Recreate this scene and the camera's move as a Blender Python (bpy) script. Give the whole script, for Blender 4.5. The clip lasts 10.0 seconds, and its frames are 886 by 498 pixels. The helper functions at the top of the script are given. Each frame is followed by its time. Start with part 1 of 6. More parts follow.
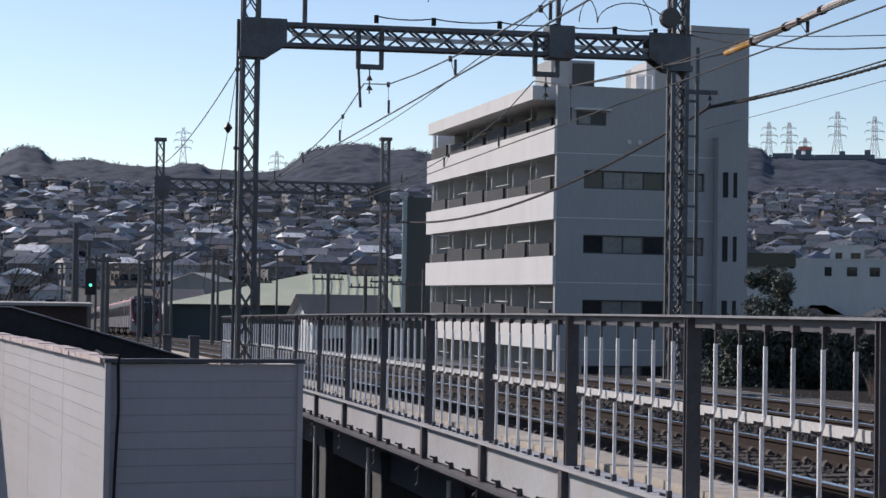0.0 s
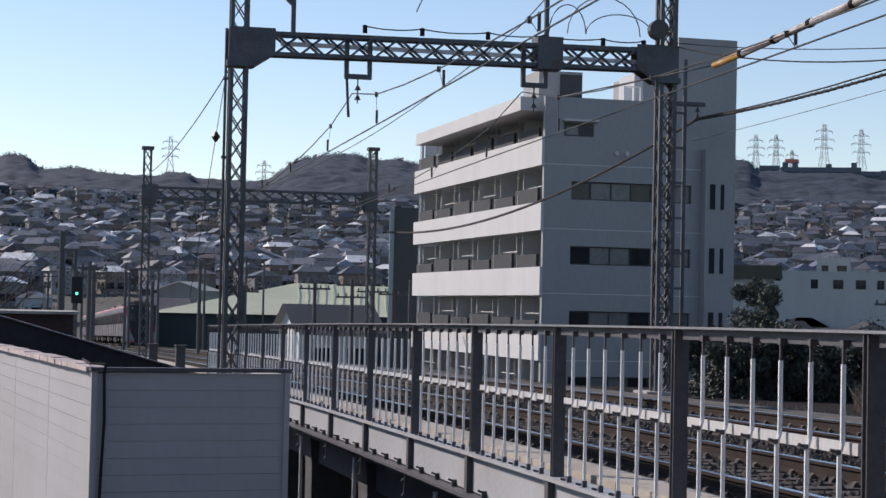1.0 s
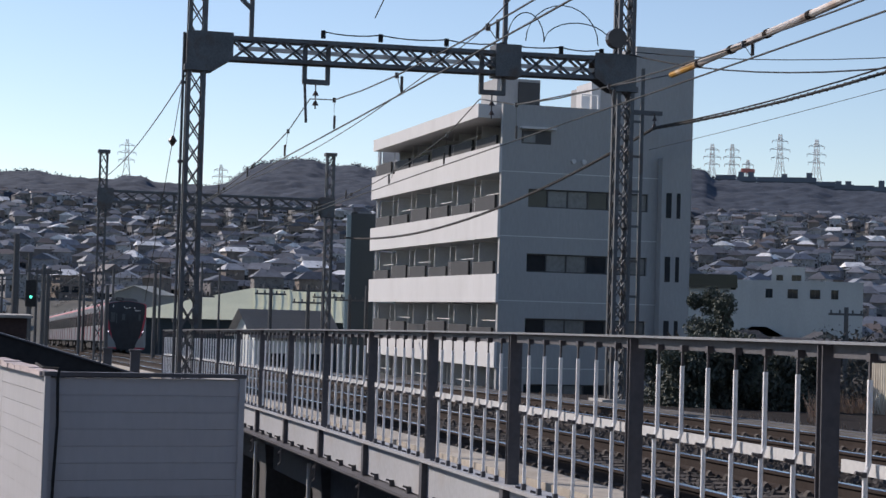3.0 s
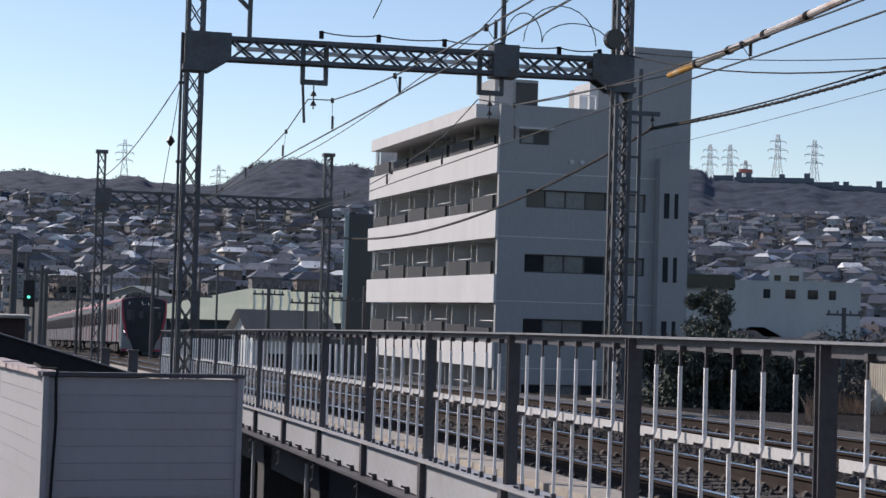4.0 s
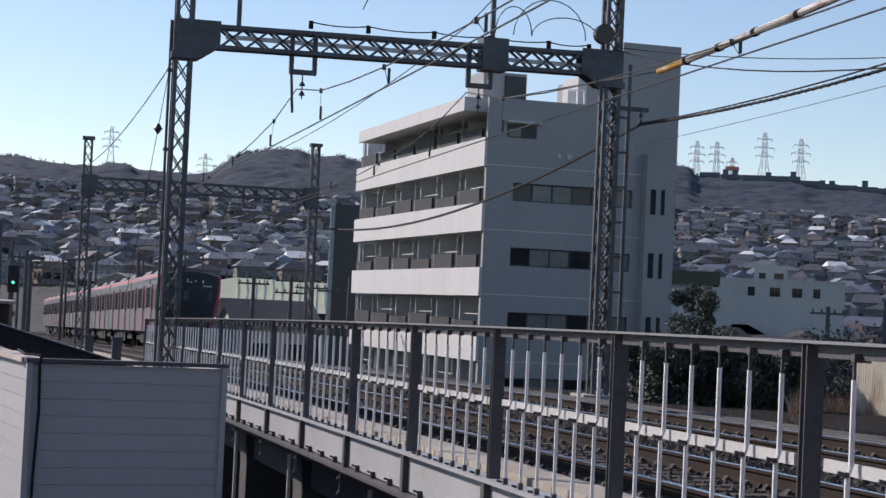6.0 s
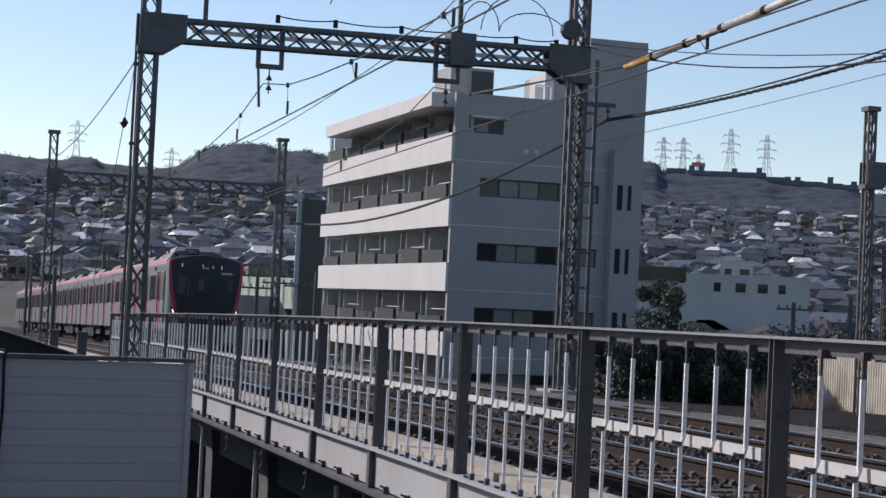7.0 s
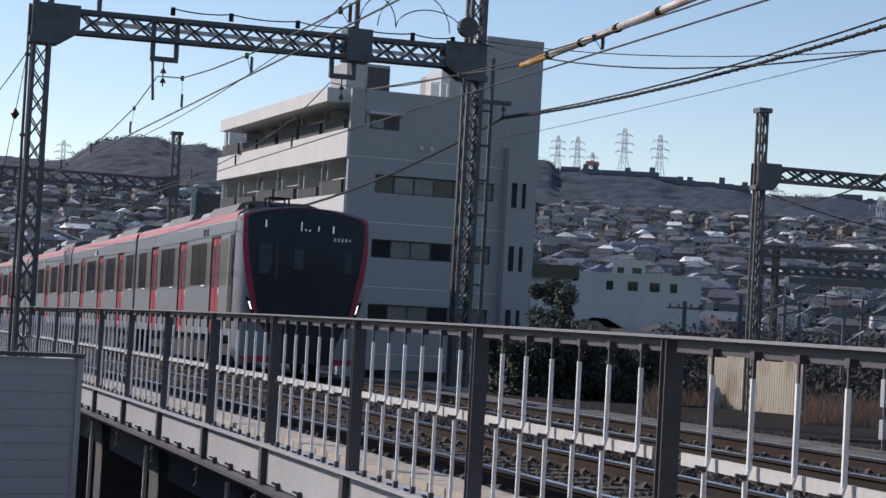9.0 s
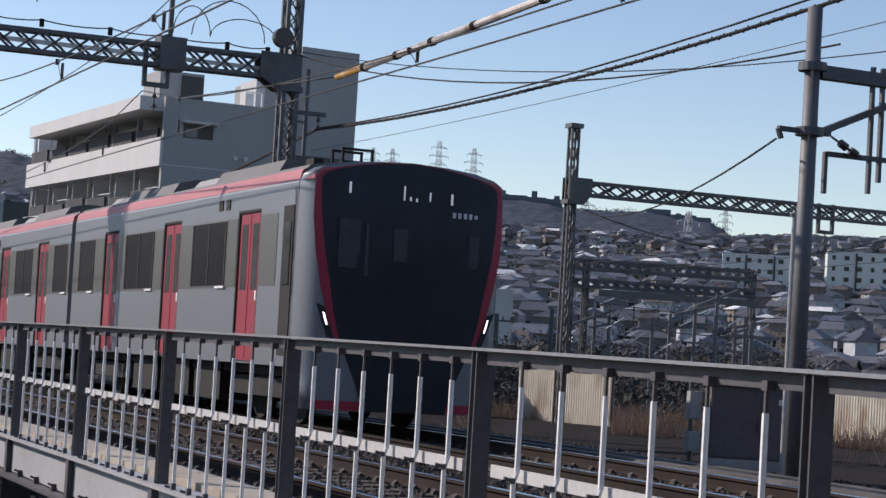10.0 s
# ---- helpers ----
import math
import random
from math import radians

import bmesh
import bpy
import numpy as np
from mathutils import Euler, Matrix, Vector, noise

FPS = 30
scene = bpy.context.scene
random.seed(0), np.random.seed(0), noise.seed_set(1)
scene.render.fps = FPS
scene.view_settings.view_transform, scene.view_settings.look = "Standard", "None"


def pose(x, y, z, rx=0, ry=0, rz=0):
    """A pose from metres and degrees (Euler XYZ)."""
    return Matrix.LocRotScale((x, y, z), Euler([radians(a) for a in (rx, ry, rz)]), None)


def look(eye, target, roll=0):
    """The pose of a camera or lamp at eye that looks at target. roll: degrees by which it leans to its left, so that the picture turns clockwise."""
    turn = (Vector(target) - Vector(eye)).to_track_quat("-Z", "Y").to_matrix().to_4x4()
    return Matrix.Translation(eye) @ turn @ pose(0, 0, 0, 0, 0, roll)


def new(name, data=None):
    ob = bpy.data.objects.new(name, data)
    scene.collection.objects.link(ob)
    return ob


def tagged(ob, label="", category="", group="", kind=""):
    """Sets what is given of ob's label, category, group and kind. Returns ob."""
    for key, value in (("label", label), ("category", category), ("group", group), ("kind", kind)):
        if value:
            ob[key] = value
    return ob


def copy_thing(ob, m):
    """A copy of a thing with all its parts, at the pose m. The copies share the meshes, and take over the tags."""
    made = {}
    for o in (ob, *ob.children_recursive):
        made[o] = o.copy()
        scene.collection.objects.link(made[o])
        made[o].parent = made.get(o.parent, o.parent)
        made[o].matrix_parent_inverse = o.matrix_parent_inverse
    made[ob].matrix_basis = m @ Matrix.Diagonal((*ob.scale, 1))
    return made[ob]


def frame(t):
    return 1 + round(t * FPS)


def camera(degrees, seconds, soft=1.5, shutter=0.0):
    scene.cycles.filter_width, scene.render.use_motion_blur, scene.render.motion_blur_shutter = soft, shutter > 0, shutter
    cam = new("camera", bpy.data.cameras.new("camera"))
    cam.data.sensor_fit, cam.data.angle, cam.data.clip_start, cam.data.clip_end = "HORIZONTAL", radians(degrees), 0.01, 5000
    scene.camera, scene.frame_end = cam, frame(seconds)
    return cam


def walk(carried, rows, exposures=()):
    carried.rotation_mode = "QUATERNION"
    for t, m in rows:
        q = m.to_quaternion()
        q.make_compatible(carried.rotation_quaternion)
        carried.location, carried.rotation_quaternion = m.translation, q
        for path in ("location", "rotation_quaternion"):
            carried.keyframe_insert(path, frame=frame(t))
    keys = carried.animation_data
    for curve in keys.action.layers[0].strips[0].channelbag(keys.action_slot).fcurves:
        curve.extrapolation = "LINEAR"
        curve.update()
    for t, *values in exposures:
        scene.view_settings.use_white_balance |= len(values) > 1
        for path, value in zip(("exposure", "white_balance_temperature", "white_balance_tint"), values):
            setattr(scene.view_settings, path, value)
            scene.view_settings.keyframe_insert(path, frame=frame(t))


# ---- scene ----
cam = camera(27.5, 10.0)
EYE = 7.5
ROWS = [
    (0.0, -12.042, 1.504, -0.893, 0.004, -0.025, -0.004),
    (0.5, -12.162, 1.787, -1.071, 0.001, -0.017, -0.004),
    (1.0, -12.467, 1.839, -1.211, -0.001, -0.014, -0.004),
    (1.5, -12.848, 1.865, -1.390, 0.000, -0.005, -0.001),
    (2.0, -13.317, 1.949, -1.595, 0.001, -0.001, -0.004),
    (2.5, -13.735, 2.053, -1.659, 0.004, 0.003, -0.000),
    (4.0, -13.926, 2.088, -1.669, -0.005, -0.014, -0.001),
    (4.5, -13.968, 2.135, -1.838, 0.000, -0.000, -0.000),
    (5.0, -14.029, 2.261, -2.164, -0.006, -0.003, 0.002),
    (5.5, -14.122, 2.036, -2.481, -0.013, 0.000, 0.003),
    (7.0, -15.472, 1.760, -2.702, -0.004, 0.045, 0.002),
    (7.5, -16.156, 1.812, -2.835, -0.005, 0.052, 0.002),
    (8.0, -16.879, 1.826, -2.913, -0.001, 0.061, 0.003),
    (8.5, -17.728, 1.811, -2.988, 0.004, 0.070, 0.005),
    (9.0, -18.831, 1.816, -3.155, 0.003, 0.072, 0.005),
    (9.5, -20.762, 1.923, -3.517, -0.001, 0.060, 0.007),
    (10.0, -24.739, 2.514, -3.419, 0.007, 0.064, 0.010),
]
walk(cam, [(t, pose(ex, ey, EYE + ez, 90 + pitch, roll, yaw)) for t, yaw, pitch, roll, ex, ey, ez in ROWS], [(0.0, 0.0, 6600, 17), (10.0, 0.0, 6600, 17)])

# ---- light ----
SUN_AZ, SUN_EL = 136.0, 32.0   # azimuth in degrees from +x towards +y, elevation
world = bpy.data.worlds.new("world")
scene.world = world
world.use_nodes = True
wn = world.node_tree
sky = wn.nodes.new("ShaderNodeTexSky")
sky.sky_type, sky.sun_disc = "NISHITA", False
sky.sun_elevation, sky.sun_rotation = radians(SUN_EL), radians(90 - SUN_AZ)
sky.air_density, sky.dust_density, sky.ozone_density = 0.95, 0.12, 1.9
wn.nodes["Background"].inputs["Strength"].default_value = 0.138
wn.links.new(sky.outputs["Color"], wn.nodes["Background"].inputs["Color"])
sun = new("sun", bpy.data.lights.new("sun", "SUN"))
sun.data.energy, sun.data.angle, sun.data.color = 4.6, radians(0.5), (1.0, 0.93, 0.84)
sun_way = Vector((math.cos(radians(SUN_AZ)) * math.cos(radians(SUN_EL)), math.sin(radians(SUN_AZ)) * math.cos(radians(SUN_EL)), math.sin(radians(SUN_EL))))
sun.matrix_world = look((0, 0, 60), Vector((0, 0, 60)) - sun_way)
scene.view_settings.exposure = 0.0


# ---- materials ----
def material(name, color, rough=0.7, metal=0.0, vary=0.25, scale=3.0, fine=40.0, bump=0.15, stain=0.0, stain_color=(0.1, 0.06, 0.03), random_tone=0.0, stretch=(1, 1, 1), spec=0.4):
    """A painted or mineral surface: two scales of tone, optional stains and relief."""
    m = bpy.data.materials.new(name)
    m.use_nodes = True
    nt = m.node_tree
    N, L = nt.nodes, nt.links
    b = N["Principled BSDF"]
    b.inputs["Roughness"].default_value, b.inputs["Metallic"].default_value = rough, metal
    b.inputs["Specular IOR Level"].default_value = spec
    tc = N.new("ShaderNodeTexCoord")
    mp = N.new("ShaderNodeMapping")
    mp.inputs["Scale"].default_value = stretch
    L.new(tc.outputs["Object"], mp.inputs["Vector"])
    big = N.new("ShaderNodeTexNoise")
    big.inputs["Scale"].default_value, big.inputs["Detail"].default_value = scale, 4
    small = N.new("ShaderNodeTexNoise")
    small.inputs["Scale"].default_value, small.inputs["Detail"].default_value = fine, 3
    for n in (big, small):
        L.new(mp.outputs["Vector"], n.inputs["Vector"])
    add = N.new("ShaderNodeMath")
    add.operation = "ADD"
    L.new(big.outputs["Fac"], add.inputs[0])
    L.new(small.outputs["Fac"], add.inputs[1])
    rng = N.new("ShaderNodeMapRange")
    rng.inputs["From Min"].default_value, rng.inputs["From Max"].default_value = 0.6, 1.4
    rng.inputs["To Min"].default_value, rng.inputs["To Max"].default_value = 1 - vary, 1 + vary
    L.new(add.outputs[0], rng.inputs["Value"])
    tone = rng.outputs["Result"]
    if random_tone:
        oi = N.new("ShaderNodeObjectInfo")
        r2 = N.new("ShaderNodeMapRange")
        r2.inputs["To Min"].default_value, r2.inputs["To Max"].default_value = 1 - random_tone, 1 + random_tone
        L.new(oi.outputs["Random"], r2.inputs["Value"])
        mul = N.new("ShaderNodeMath")
        mul.operation = "MULTIPLY"
        L.new(tone, mul.inputs[0])
        L.new(r2.outputs["Result"], mul.inputs[1])
        tone = mul.outputs[0]
    vm = N.new("ShaderNodeVectorMath")
    vm.operation = "SCALE"
    vm.inputs[0].default_value = color
    L.new(tone, vm.inputs["Scale"])
    out = vm.outputs[0]
    if stain:
        st = N.new("ShaderNodeTexNoise")
        st.inputs["Scale"].default_value, st.inputs["Detail"].default_value = scale * 1.7, 6
        L.new(mp.outputs["Vector"], st.inputs["Vector"])
        sr = N.new("ShaderNodeMapRange")
        sr.inputs["From Min"].default_value, sr.inputs["From Max"].default_value = 0.5, 0.72
        sr.inputs["To Max"].default_value = stain
        L.new(st.outputs["Fac"], sr.inputs["Value"])
        mx = N.new("ShaderNodeMix")
        mx.data_type = "RGBA"
        mx.inputs["B"].default_value = (*stain_color, 1)
        L.new(sr.outputs["Result"], mx.inputs["Factor"])
        L.new(out, mx.inputs["A"])
        out = mx.outputs["Result"]
    L.new(out, b.inputs["Base Color"])
    if bump:
        bp = N.new("ShaderNodeBump")
        bp.inputs["Strength"].default_value, bp.inputs["Distance"].default_value = bump, 0.02
        L.new(small.outputs["Fac"], bp.inputs["Height"])
        L.new(bp.outputs["Normal"], b.inputs["Normal"])
    return m


def island_material(name, colors, rough=0.8, metal=0.0):
    """Each island of a joined mesh takes its own tone between the given colours."""
    m = bpy.data.materials.new(name)
    m.use_nodes = True
    N, L = m.node_tree.nodes, m.node_tree.links
    b = N["Principled BSDF"]
    b.inputs["Roughness"].default_value, b.inputs["Metallic"].default_value = rough, metal
    g = N.new("ShaderNodeNewGeometry")
    r = N.new("ShaderNodeValToRGB")
    r.color_ramp.interpolation = "CONSTANT"
    for i, c in enumerate(colors):
        e = r.color_ramp.elements[i] if i < 2 else r.color_ramp.elements.new(i / len(colors))
        e.position, e.color = i / len(colors), (*c, 1)
    tc = N.new("ShaderNodeTexCoord")
    n = N.new("ShaderNodeTexNoise")
    n.inputs["Scale"].default_value, n.inputs["Detail"].default_value = 0.9, 4
    L.new(tc.outputs["Object"], n.inputs["Vector"])
    rr = N.new("ShaderNodeMapRange")
    rr.inputs["From Min"].default_value, rr.inputs["From Max"].default_value = 0.3, 0.7
    rr.inputs["To Min"].default_value, rr.inputs["To Max"].default_value = 0.75, 1.2
    L.new(n.outputs["Fac"], rr.inputs["Value"])
    v = N.new("ShaderNodeVectorMath")
    v.operation = "SCALE"
    L.new(g.outputs["Random Per Island"], r.inputs["Fac"])
    L.new(r.outputs["Color"], v.inputs[0])
    L.new(rr.outputs["Result"], v.inputs["Scale"])
    L.new(v.outputs[0], b.inputs["Base Color"])
    return m


def glow(name, color, strength):
    m = bpy.data.materials.new(name)
    m.use_nodes = True
    b = m.node_tree.nodes["Principled BSDF"]
    b.inputs["Base Color"].default_value = (*color, 1)
    b.inputs["Emission Color"].default_value, b.inputs["Emission Strength"].default_value = (*color, 1), strength
    return m


def glass(name, color=(0.02, 0.025, 0.03), rough=0.04, vary=0.3):
    """Dark glazing: mirrors the sky, shows nothing behind."""
    return material(name, color, rough, 0.0, vary, 0.7, 3.0, 0.0, spec=0.25)


M_STEEL = material("galvanised_steel", (0.11, 0.115, 0.12), 0.55, 0.5, 0.3, 2.0, 30, 0.1, 0.5, (0.10, 0.055, 0.03))
M_FENCE = material("dark_fence_paint", (0.085, 0.083, 0.09), 0.6, 0.1, 0.25, 1.5, 25, 0.1, 0.3, (0.08, 0.05, 0.035))
M_BAR = material("light_baluster_paint", (0.80, 0.78, 0.76), 0.5, 0.1, 0.12, 1.5, 30, 0.05)
M_BAND = material("worn_white_flat_bar", (0.50, 0.49, 0.475), 0.6, 0.1, 0.15, 1.5, 30, 0.05, 0.4, (0.36, 0.33, 0.30))
M_GIRDER = material("pale_girder_paint", (0.36, 0.365, 0.375), 0.6, 0.0, 0.12, 0.8, 20, 0.1, 0.4, (0.3, 0.24, 0.19))
# Dark colour stands for shade under the deck; the bolt lugs share it.
M_UNDER = material("deck_shade_and_lug_grey", (0.075, 0.073, 0.075), 0.8, 0.0, 0.3, 1.0, 12, 0.2)
M_CONC = material("concrete", (0.38, 0.36, 0.33), 0.9, 0.0, 0.18, 0.7, 18, 0.3, 0.5, (0.2, 0.17, 0.14))
M_KERB = material("tan_concrete", (0.40, 0.355, 0.295), 0.9, 0.0, 0.18, 0.9, 20, 0.3, 0.4, (0.28, 0.22, 0.16))
M_DUCT = material("cable_trough_concrete", (0.085, 0.08, 0.076), 0.9, 0.0, 0.12, 0.9, 20, 0.2, 0.3, (0.3, 0.27, 0.24))
M_BALLAST = island_material("ballast_stone", [(0.034, 0.031, 0.029), (0.05, 0.044, 0.040), (0.028, 0.025, 0.024), (0.066, 0.059, 0.054), (0.038, 0.033, 0.030)], 0.95)
M_BED = material("ballast_bed", (0.030, 0.026, 0.024), 1.0, 0.0, 0.5, 2.0, 14, 1.0, spec=0.05)
M_RAIL = material("rusty_rail_side", (0.035, 0.026, 0.022), 0.9, 0.0, 0.3, 2.0, 20, 0.2, spec=0.15)
M_RAILTOP = material("polished_rail_head", (0.55, 0.56, 0.58), 0.22, 1.0, 0.1, 2.0, 30, 0.02)
M_SLEEPER = material("concrete_sleeper", (0.085, 0.075, 0.067), 0.95, 0.0, 0.3, 2.0, 20, 0.3, random_tone=0.25, spec=0.1)
M_WALL = material("pale_grey_facade", (0.31, 0.312, 0.31), 0.85, 0.0, 0.10, 0.25, 10, 0.1, 0.5, (0.25, 0.245, 0.245), stretch=(1, 1, 0.25))
M_PARAPET = material("white_balcony_paint", (0.53, 0.525, 0.52), 0.8, 0.0, 0.06, 0.4, 12, 0.08, 0.3, (0.42, 0.41, 0.40), stretch=(1, 1, 0.2))
M_RECESS = material("recess_wall", (0.56, 0.56, 0.55), 0.85, 0.0, 0.1, 0.5, 12, 0.1)
M_GLASS = glass("window_glass")
M_CURTAIN = material("pale_curtain_behind_glass", (0.15, 0.155, 0.155), 0.25, 0.0, 0.25, 1.2, 6, 0.0)
# Dull pane set proud of the wall; its dark replaces a recess's shade.
M_DARKPANE = material("dark_dull_pane", (0.02, 0.022, 0.026), 0.5, 0.0, 0.3, 0.7, 3.0, 0.0, spec=0.15)
M_FRAME = material("dark_window_frame", (0.05, 0.05, 0.052), 0.5, 0.3, 0.15, 2, 20, 0.05)
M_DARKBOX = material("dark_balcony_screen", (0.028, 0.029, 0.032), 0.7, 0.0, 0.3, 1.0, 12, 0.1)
M_TEAL = material("dark_teal_cladding", (0.036, 0.048, 0.053), 0.6, 0.0, 0.15, 0.5, 10, 0.1)
M_TEAL2 = material("pale_teal_cladding", (0.22, 0.29, 0.31), 0.6, 0.0, 0.12, 0.5, 10, 0.1)
M_GREENROOF = material("pale_green_metal_roof", (0.60, 0.60, 0.42), 0.5, 0.2, 0.12, 0.3, 6, 0.05)
M_SIDING = material("pale_grey_siding", (0.39, 0.382, 0.385), 0.7, 0.0, 0.07, 0.6, 14, 0.08, 0.35, (0.45, 0.44, 0.46), random_tone=0.03, stretch=(1, 1, 0.3))
M_BLACK = material("black_bitumen", (0.028, 0.026, 0.026), 0.85, 0.0, 0.4, 1.0, 10, 0.3)
M_WIRE = material("dark_wire", (0.05, 0.045, 0.04), 0.5, 0.5, 0.2, 1, 10, 0.0)
M_CABLE = material("black_cable_sheath", (0.010, 0.010, 0.011), 0.85, 0.0, 0.2, 3, 20, 0.1)
M_YELLOW = material("yellow_cable_guard", (0.52, 0.27, 0.05), 0.55, 0.0, 0.2, 1.2, 10, 0.05, 0.7, (0.75, 0.72, 0.68))
M_INSUL = material("dark_porcelain", (0.05, 0.035, 0.03), 0.3, 0.0, 0.2, 5, 30, 0.0)
M_GROUND = material("winter_ground", (0.085, 0.083, 0.075), 0.95, 0.0, 0.35, 0.02, 0.4, 0.3, 0.6, (0.06, 0.065, 0.04))
# Paler than the fence paint: sun glint on the top rail, put in colour.
M_CAP = material("glint_rail_cap", (0.30, 0.30, 0.31), 0.35, 0.3, 0.2, 1.0, 20, 0.03)
# Ridge tree tones carry the blue of distance haze.
M_WOOD = island_material("hazed_winter_woodland", [(0.062, 0.079, 0.106), (0.068, 0.085, 0.112), (0.056, 0.073, 0.10), (0.072, 0.088, 0.114)], 0.95)
M_LEAF = island_material("evergreen_leaf", [(0.052, 0.066, 0.05), (0.075, 0.09, 0.065), (0.045, 0.056, 0.045), (0.09, 0.098, 0.074)], 0.7)
M_DRY = island_material("dry_grass", [(0.36, 0.245, 0.16), (0.27, 0.18, 0.125), (0.46, 0.33, 0.22), (0.20, 0.135, 0.095)], 0.9)
M_BARK = material("bark", (0.07, 0.055, 0.045), 0.95, 0.0, 0.3, 3, 20, 0.5)
M_BEHIND = material("dark_reflected_wall", (0.10, 0.10, 0.105), 0.9, 0.0, 0.2, 0.4, 8, 0.2)


# ---- mesh helpers ----
def box(bm, x0, x1, y0, y1, z0, z1, m=None):
    vs = [bm.verts.new(v) for v in ((x0, y0, z0), (x1, y0, z0), (x1, y1, z0), (x0, y1, z0), (x0, y0, z1), (x1, y0, z1), (x1, y1, z1), (x0, y1, z1))]
    for f in ((0, 3, 2, 1), (4, 5, 6, 7), (0, 1, 5, 4), (1, 2, 6, 5), (2, 3, 7, 6), (3, 0, 4, 7)):
        bm.faces.new([vs[i] for i in f])
    if m is not None:
        for v in vs:
            v.co = m @ v.co
    return vs


def bar(bm, a, b, w, d=None, sides=4, up=(0, 0, 1), w2=None):
    """A straight bar from a to b, w thick (d the other way); round where sides is more than 4; w2: thickness at b."""
    a, b = Vector(a), Vector(b)
    z = (b - a).normalized()
    ref = Vector(up) if abs(z.dot(Vector(up))) < 0.98 else Vector((0, 1, 0))
    x = ref.cross(z).normalized()
    y = z.cross(x)
    d = d or w
    rings = []
    for p, k in ((a, 1.0), (b, (w2 or w) / w)):
        ring = []
        for i in range(sides):
            an = 2 * math.pi * (i + 0.5) / sides
            r = 0.5 / math.cos(math.pi / sides) if sides == 4 else 0.5
            ring.append(bm.verts.new(p + x * (math.cos(an) * w * k * r) + y * (math.sin(an) * d * k * r)))
        rings.append(ring)
    for i in range(sides):
        j = (i + 1) % sides
        bm.faces.new((rings[0][i], rings[0][j], rings[1][j], rings[1][i]))
    bm.faces.new(rings[0][::-1])
    bm.faces.new(rings[1])


def tube(bm, pts, r, sides=5):
    """One unbroken round tube through the points."""
    pts = [Vector(p) for p in pts]
    prev = None
    for i, p in enumerate(pts):
        d = (pts[min(i + 1, len(pts) - 1)] - pts[max(i - 1, 0)]).normalized()
        u = d.cross(Vector((0, 0, 1)) if abs(d.z) < 0.9 else Vector((1, 0, 0))).normalized()
        v = u.cross(d)
        ring = [bm.verts.new(p + (u * math.cos(6.2832 * k / sides) + v * math.sin(6.2832 * k / sides)) * r) for k in range(sides)]
        if prev:
            for k in range(sides):
                bm.faces.new((prev[k], prev[(k + 1) % sides], ring[(k + 1) % sides], ring[k]))
        else:
            bm.faces.new(ring[::-1])
        prev = ring
    bm.faces.new(prev)


def prism(bm, poly, axis, a, b):
    """Extrude a flat outline (list of pairs) along an axis from a to b."""
    def at(p, t):
        return {"x": (t, p[0], p[1]), "y": (p[0], t, p[1]), "z": (p[0], p[1], t)}[axis]
    lo = [bm.verts.new(at(p, a)) for p in poly]
    hi = [bm.verts.new(at(p, b)) for p in poly]
    n = len(poly)
    for i in range(n):
        bm.faces.new((lo[i], lo[(i + 1) % n], hi[(i + 1) % n], hi[i]))
    bm.faces.new(lo[::-1])
    bm.faces.new(hi)


def mesh_of(name, bm, mats, smooth=False):
    bmesh.ops.recalc_face_normals(bm, faces=bm.faces)
    me = bpy.data.meshes.new(name)
    bm.to_mesh(me)
    bm.free()
    for m in (mats if isinstance(mats, (list, tuple)) else [mats]):
        me.materials.append(m)
    if smooth:
        me.shade_smooth()
    return me


def part(name, bm, mat, parent=None, label="", smooth=False):
    ob = new(name, mesh_of(name, bm, mat, smooth))
    ob.parent = parent
    return tagged(ob, label) if label else ob


def thing(name, x, y, z, label, category, group="", kind="", rz=0):
    ob = new(name)
    ob.matrix_basis = pose(x, y, z, 0, 0, rz)
    return tagged(ob, label, category, group, kind)


def grid_mesh(name, rows_of_points, mat, smooth=True):
    """A sheet over a grid of points."""
    ny, nx = len(rows_of_points), len(rows_of_points[0])
    verts = [p for r in rows_of_points for p in r]
    faces = [(j * nx + i, j * nx + i + 1, (j + 1) * nx + i + 1, (j + 1) * nx + i) for j in range(ny - 1) for i in range(nx - 1)]
    me = bpy.data.meshes.new(name)
    me.from_pydata(verts, [], faces)
    me.materials.append(mat)
    if smooth:
        me.shade_smooth()
    return me


# ---- plan: y runs along the line away from the eye, x to the right ----
FENCE_X, NEAR_X, FAR_X, GAUGE = 3.91, 6.20, 9.80, 1.435


def top_z(s):
    """Height of the fence's top rail: the line falls away from the eye over a crest."""
    return 7.455 - 0.0183 * (math.hypot(s, 20) - 20)


def rail_z(s):
    return 6.28 - 0.0175 * (math.hypot(s, 20) - 20) - 0.0015 * max(0.0, s - 10)


def bend(s):
    """The line bears gently to the left far off."""
    return -0.0065 * ((s - 55) + math.hypot(s - 55, 30))


